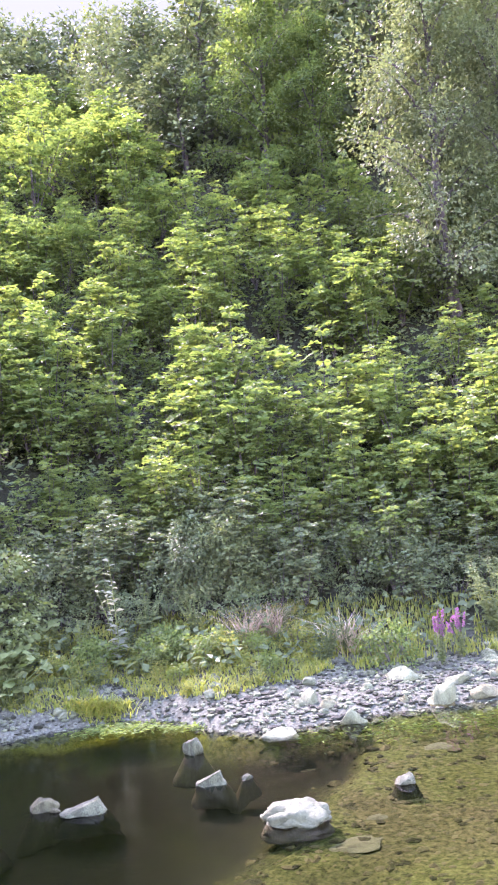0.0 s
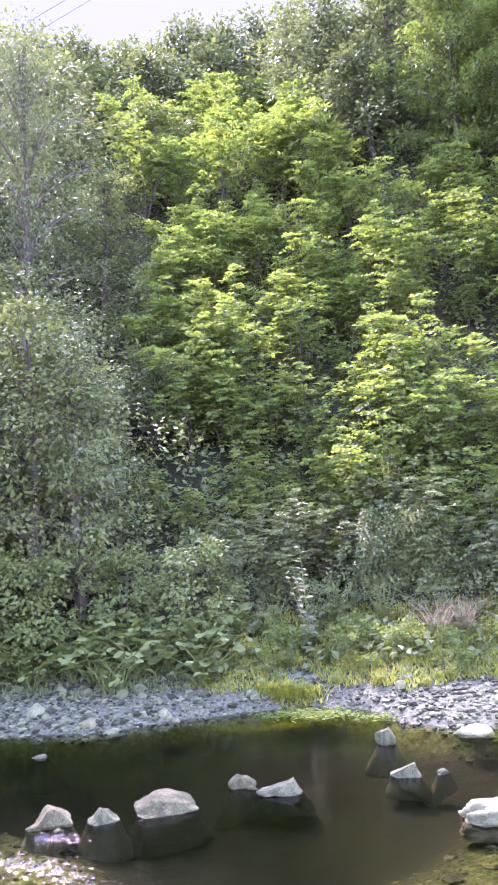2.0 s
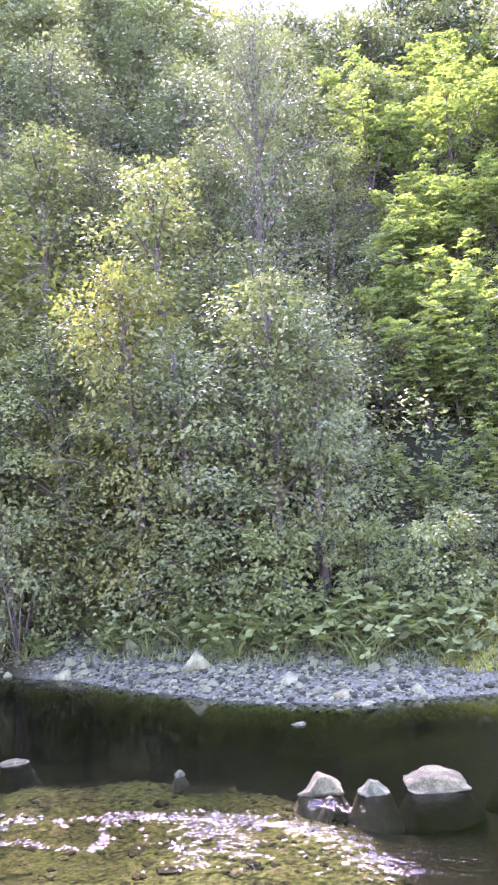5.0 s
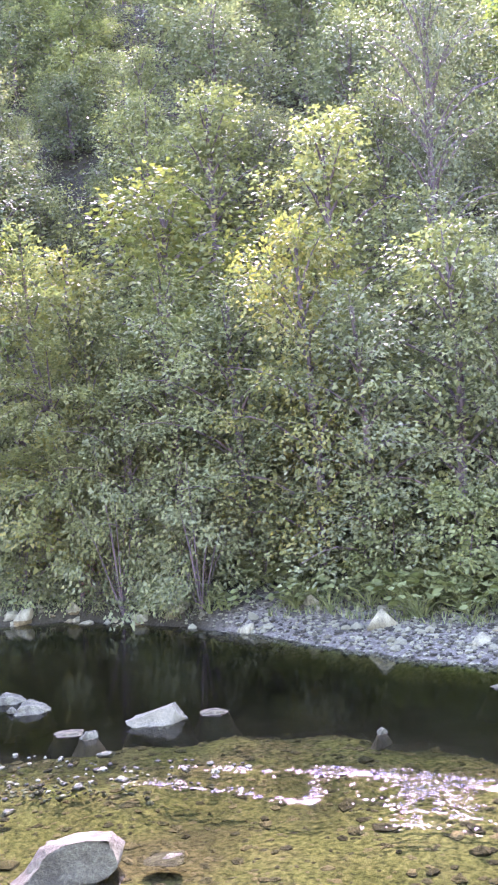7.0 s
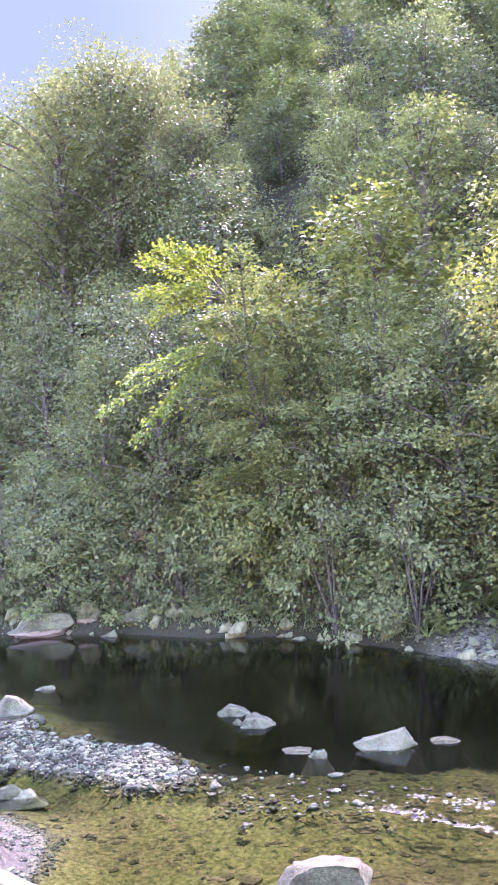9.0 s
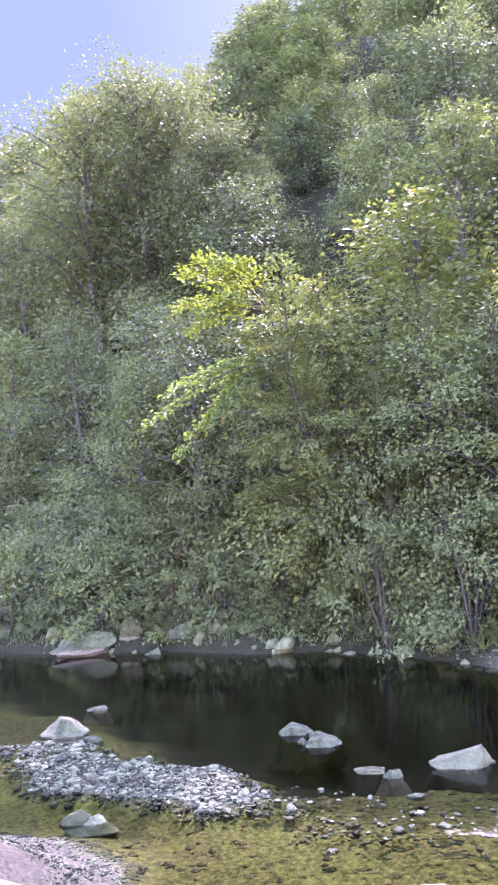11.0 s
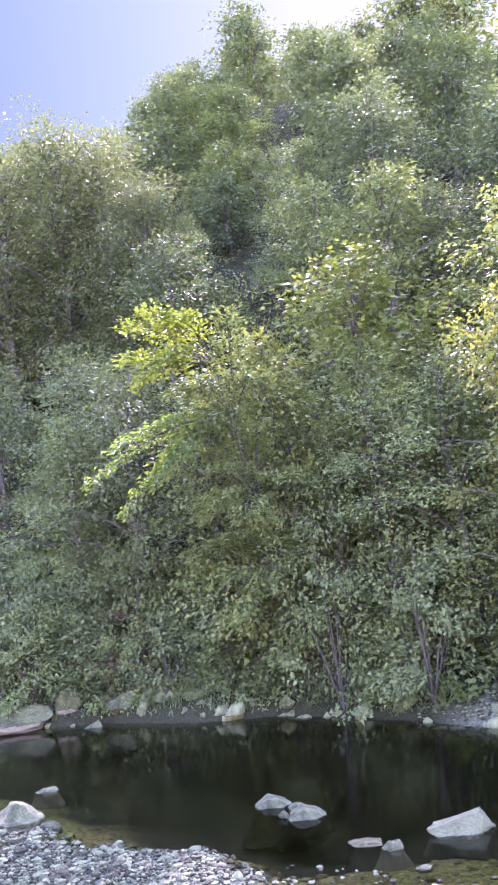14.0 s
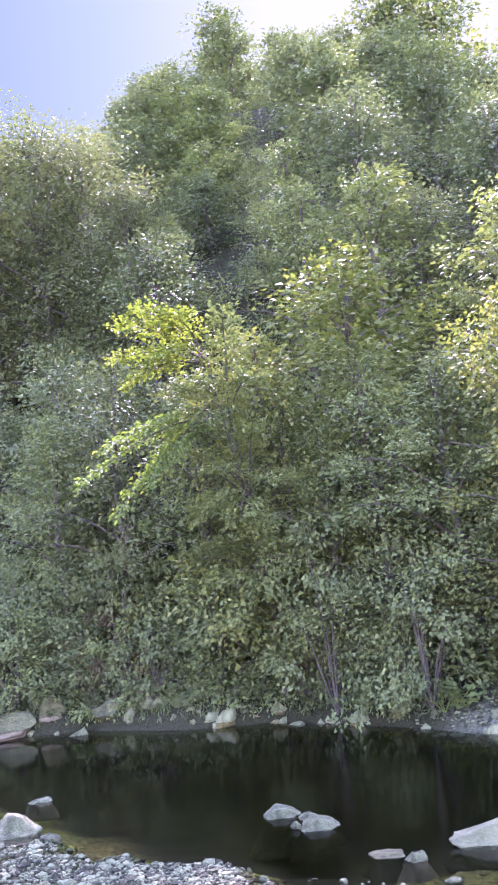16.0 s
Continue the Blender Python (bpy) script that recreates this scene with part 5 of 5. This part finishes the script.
def patch(x, y):
    d = y - far_shore(x) - bar_width(x)
    return (d > -0.1) & (d < 1.9)


for i, (x, y) in enumerate(scatter(130, -14.6, -4.6, 15, 18.6, patch)):
    v = i % 4
    plant("butterbur%d" % v, lambda v=v: butterbur(70 + v), x, y, rng.uniform(0.8, 1.35), rng.uniform(0, 360), 1.0, 0.02)


def weed(name, label, category, mat, seed, height=1.2, stems=5, size=0.09, spread=0.25, per=26, top=None):
    """A leafy upright herb: thin stems with leaves all the way up, and blossom spikes where it has them."""
    r = np.random.default_rng(seed)
    root = tagged(new(name), label, category)
    wood, crown, spikes = Mass(), Mass(), Mass()
    for i in range(stems):
        a, h = r.uniform(0, 6.28), height * r.uniform(0.65, 1.0)
        out = np.array([math.cos(a), math.sin(a), 0]) * spread * r.uniform(0.2, 1)
        k = np.linspace(0, 1, 4)[:, None]
        pts = out * k ** 1.4 + [0, 0, 1.0] * k * h
        tube(wood, pts, [0.01, 0.008, 0.006, 0.003], 4)
        u = r.uniform(0.12, 1.0, per)
        at = out * (u ** 1.4)[:, None] + np.array([0, 0, 1.0]) * (u * h)[:, None]
        b_ = r.uniform(0, 6.28, per)
        ahead = np.stack([np.cos(b_), np.sin(b_), r.uniform(-0.1, 0.6, per)], -1)
        s = size * (1.25 - 0.7 * u) * r.uniform(0.7, 1.3, per)
        leaves(crown, at, ahead, np.tile([0, 0, 1.0], (per, 1)) + r.normal(0, 0.3, (per, 3)), s, s * 0.45)
        if top:
            u = r.uniform(0.72, 1.05, 60)
            at = out * (u ** 1.4)[:, None] + np.array([0, 0, 1.0]) * (u * h)[:, None]
            leaves(spikes, at, r.normal(0, 1, (60, 3)) + [0, 0, 0.4], r.normal(0, 1, (60, 3)), 0.04, 0.03)
    tagged(wood.make("stem", LEAF_GREEN, root), kind="stuff")
    crown.make("foliage", mat, root)
    if top:
        tagged(spikes.make("blossom", top, root, "purple flower spikes"), kind="stuff")
    return root


plant("mullein", lambda: weed("tall_weed", "tall pale-leaved weed on the sunlit bank", "plant", LEAF_PALE, 81, 2.2, 4, 0.2, 0.4, 24), -2.85, 17.0, 1.0, 20, 1.0, 0.03)
plant("loose", lambda: weed("loosestrife", "purple loosestrife in flower beside the rocks", "flower", LEAF_GREEN, 82, 1.0, 9, 0.08, 0.3, 30, BLOSSOM), 3.05, 15.9, 1.0, 0, 1.0, 0.03)
plant("loose", None, 3.5, 16.2, 0.9, 80, 1.0, 0.03)
for x, y, s in [(2.2, 16.2, 0.85), (1.9, 16.5, 0.6), (-0.9, 16.6, 0.6), (-1.8, 16.6, 0.5), (-2.2, 16.9, 0.6), (-3.4, 17.0, 0.6), (-0.2, 16.4, 0.5)]:
    plant("sunbush", lambda: bush("bush", "small bright green bush on the gravel bank", LEAF_ROBINIA, 83, 0.95, 1.1, 26, 40, 0.08), x, y, s, 50 * x, 1.0, 0.03)
for x, y, s in [(1.1, 16.5, 0.9), (1.4, 16.7, 0.7), (4.3, 16.8, 1.6), (4.8, 17.1, 1.5), (-4.5, 15.8, 0.75), (-3.6, 17.2, 1.0), (-1.4, 17.4, 1.1), (-2.4, 17.6, 1.2)]:
    plant("stalks", lambda: weed("tall_weed", "upright grey green weed with thin stalks", "plant", LEAF_GREY, 84, 1.0, 12, 0.09, 0.4, 34), x, y, s, 70 * x, 1.0, 0.03)
for i, (x, y) in enumerate(scatter(60, -5.0, 1.2, 15, 17.8, grassy)):
    plant("herb%d" % (i % 2), (lambda: weed("herb", "low leafy herb in the bank grass", "plant", LEAF_GREEN, 85, 0.55, 9, 0.09, 0.35, 22), lambda: weed("herb", "light green herb in the bank grass", "plant", GRASS, 86, 0.5, 10, 0.1, 0.35, 22))[i % 2], x, y, rng.uniform(0.7, 1.3) * (0.5 if y < 16.3 else 0.8), rng.uniform(0, 360), 1.0, 0.03)

for i, (x, y) in enumerate(scatter(30, -4.3, 0.6, 15.8, 17.3, lambda x, y: (y - far_shore(x) > 0.6))):
    plant("lush%d" % (i % 2), (lambda: bush("bush", "lush sunlit herb tuft on the bank", GRASS, 87, 0.6, 0.7, 16, 36, 0.07), lambda: bush("bush", "leafy bright green herb tuft on the bank", LEAF_ROBINIA, 88, 0.7, 0.75, 16, 34, 0.085))[i % 2], x, y, rng.uniform(0.35, 0.95) * (0.55 if y < 16.3 else 0.85), rng.uniform(0, 360), 1.0, 0.03)
# green weed lying in the shallows below the bank
mx = np.concatenate([rng.normal(-2.6, 0.4, 900), rng.normal(-1.35, 0.3, 350), rng.uniform(0.2, 4.5, 900)])
my = np.concatenate([rng.normal(14.9, 0.2, 900), rng.normal(14.55, 0.16, 350), 13.35 + rng.normal(0, 0.28, 900)])
w = Mass()
n_leaf = len(mx)
leaves(w, np.stack([mx, my, np.where(mx > 0, rng.uniform(-0.08, 0.002, n_leaf), rng.uniform(-0.03, 0.02, n_leaf))], -1), rng.normal(0, 1, (n_leaf, 3)) * [1, 0.4, 0.1], rng.normal(0, 0.2, (n_leaf, 3)) + [0, 0, 1.0], rng.uniform(0.05, 0.13, n_leaf), rng.uniform(0.02, 0.045, n_leaf))
tagged(w.make("water_weed", LEAF_ROBINIA), "bright green weed floating in the shallows", "water weed", kind="stuff")

# low leaves over the soil of the slope
p = scatter(46000, -42, 10, 13, 48, lambda x, y: (y - far_shore(x) - bar_width(x) > 0.2) & (rng.uniform(size=x.shape) < np.where((x > -12) | (y < 26), 1.0, 0.55)))
g = Mass()
n_leaf = len(p)
leaves(g, on_ground(p) + np.stack([0 * p[:, 0], 0 * p[:, 0], rng.uniform(0.02, 0.45, n_leaf)], -1), rng.normal(0, 1, (n_leaf, 3)) * [1, 1, 0.4], rng.normal(0, 0.5, (n_leaf, 3)) + [0, -0.3, 1.0], rng.uniform(0.12, 0.28, n_leaf), rng.uniform(0.08, 0.18, n_leaf))
tagged(g.make("ground_cover", LEAF_DARK), "ivy and low leaves covering the shaded slope", "ground cover", kind="stuff")
p = scatter(15000, -12, 10, 19.5, 50, lambda x, y: robinia_slope(x, y))
g = Mass()
n_leaf = len(p)
leaves(g, on_ground(p) + np.stack([0 * p[:, 0], 0 * p[:, 0], rng.uniform(0.05, 0.8, n_leaf)], -1), rng.normal(0, 1, (n_leaf, 3)) * [1, 1, 0.4], rng.normal(0, 0.5, (n_leaf, 3)) + [0, -0.3, 1.0], rng.uniform(0.12, 0.26, n_leaf), rng.uniform(0.08, 0.14, n_leaf))
tagged(g.make("ground_cover", LEAF_GREEN), "green leaves of low shoots between the robinias", "ground cover", kind="stuff")
# a bleached dead branch among the boulders
dead = Mass()
tube(dead, [(-26.3, 12.9, 0.4), (-26.35, 12.8, 1.0), (-26.5, 12.75, 1.45), (-26.75, 12.7, 1.6)], [0.09, 0.08, 0.06, 0.03], 7)
tagged(dead.make("driftwood", STONE_WARM), "bleached driftwood stump among the boulders", "driftwood")

# two thin power cables high over the far woods
CABLE, n_, l_, b_ = material("cable")
b_.inputs["Base Color"].default_value, b_.inputs["Roughness"].default_value = (0.04, 0.04, 0.045, 1), 0.6
for lift in (0.0, 1.05):
    wire = Mass()
    s = np.linspace(-1, 1, 21)
    tube(wire, np.stack([-22.0 + 30 * s, 55.8 + 12 * s, 39.0 + lift + 20.4 * s + 2.0 * s * s], -1), np.full(21, 0.02), 5)
    tagged(wire.make("power_cable", CABLE), "thin dark power cable hanging over the wooded hill", "cable", "power cables")
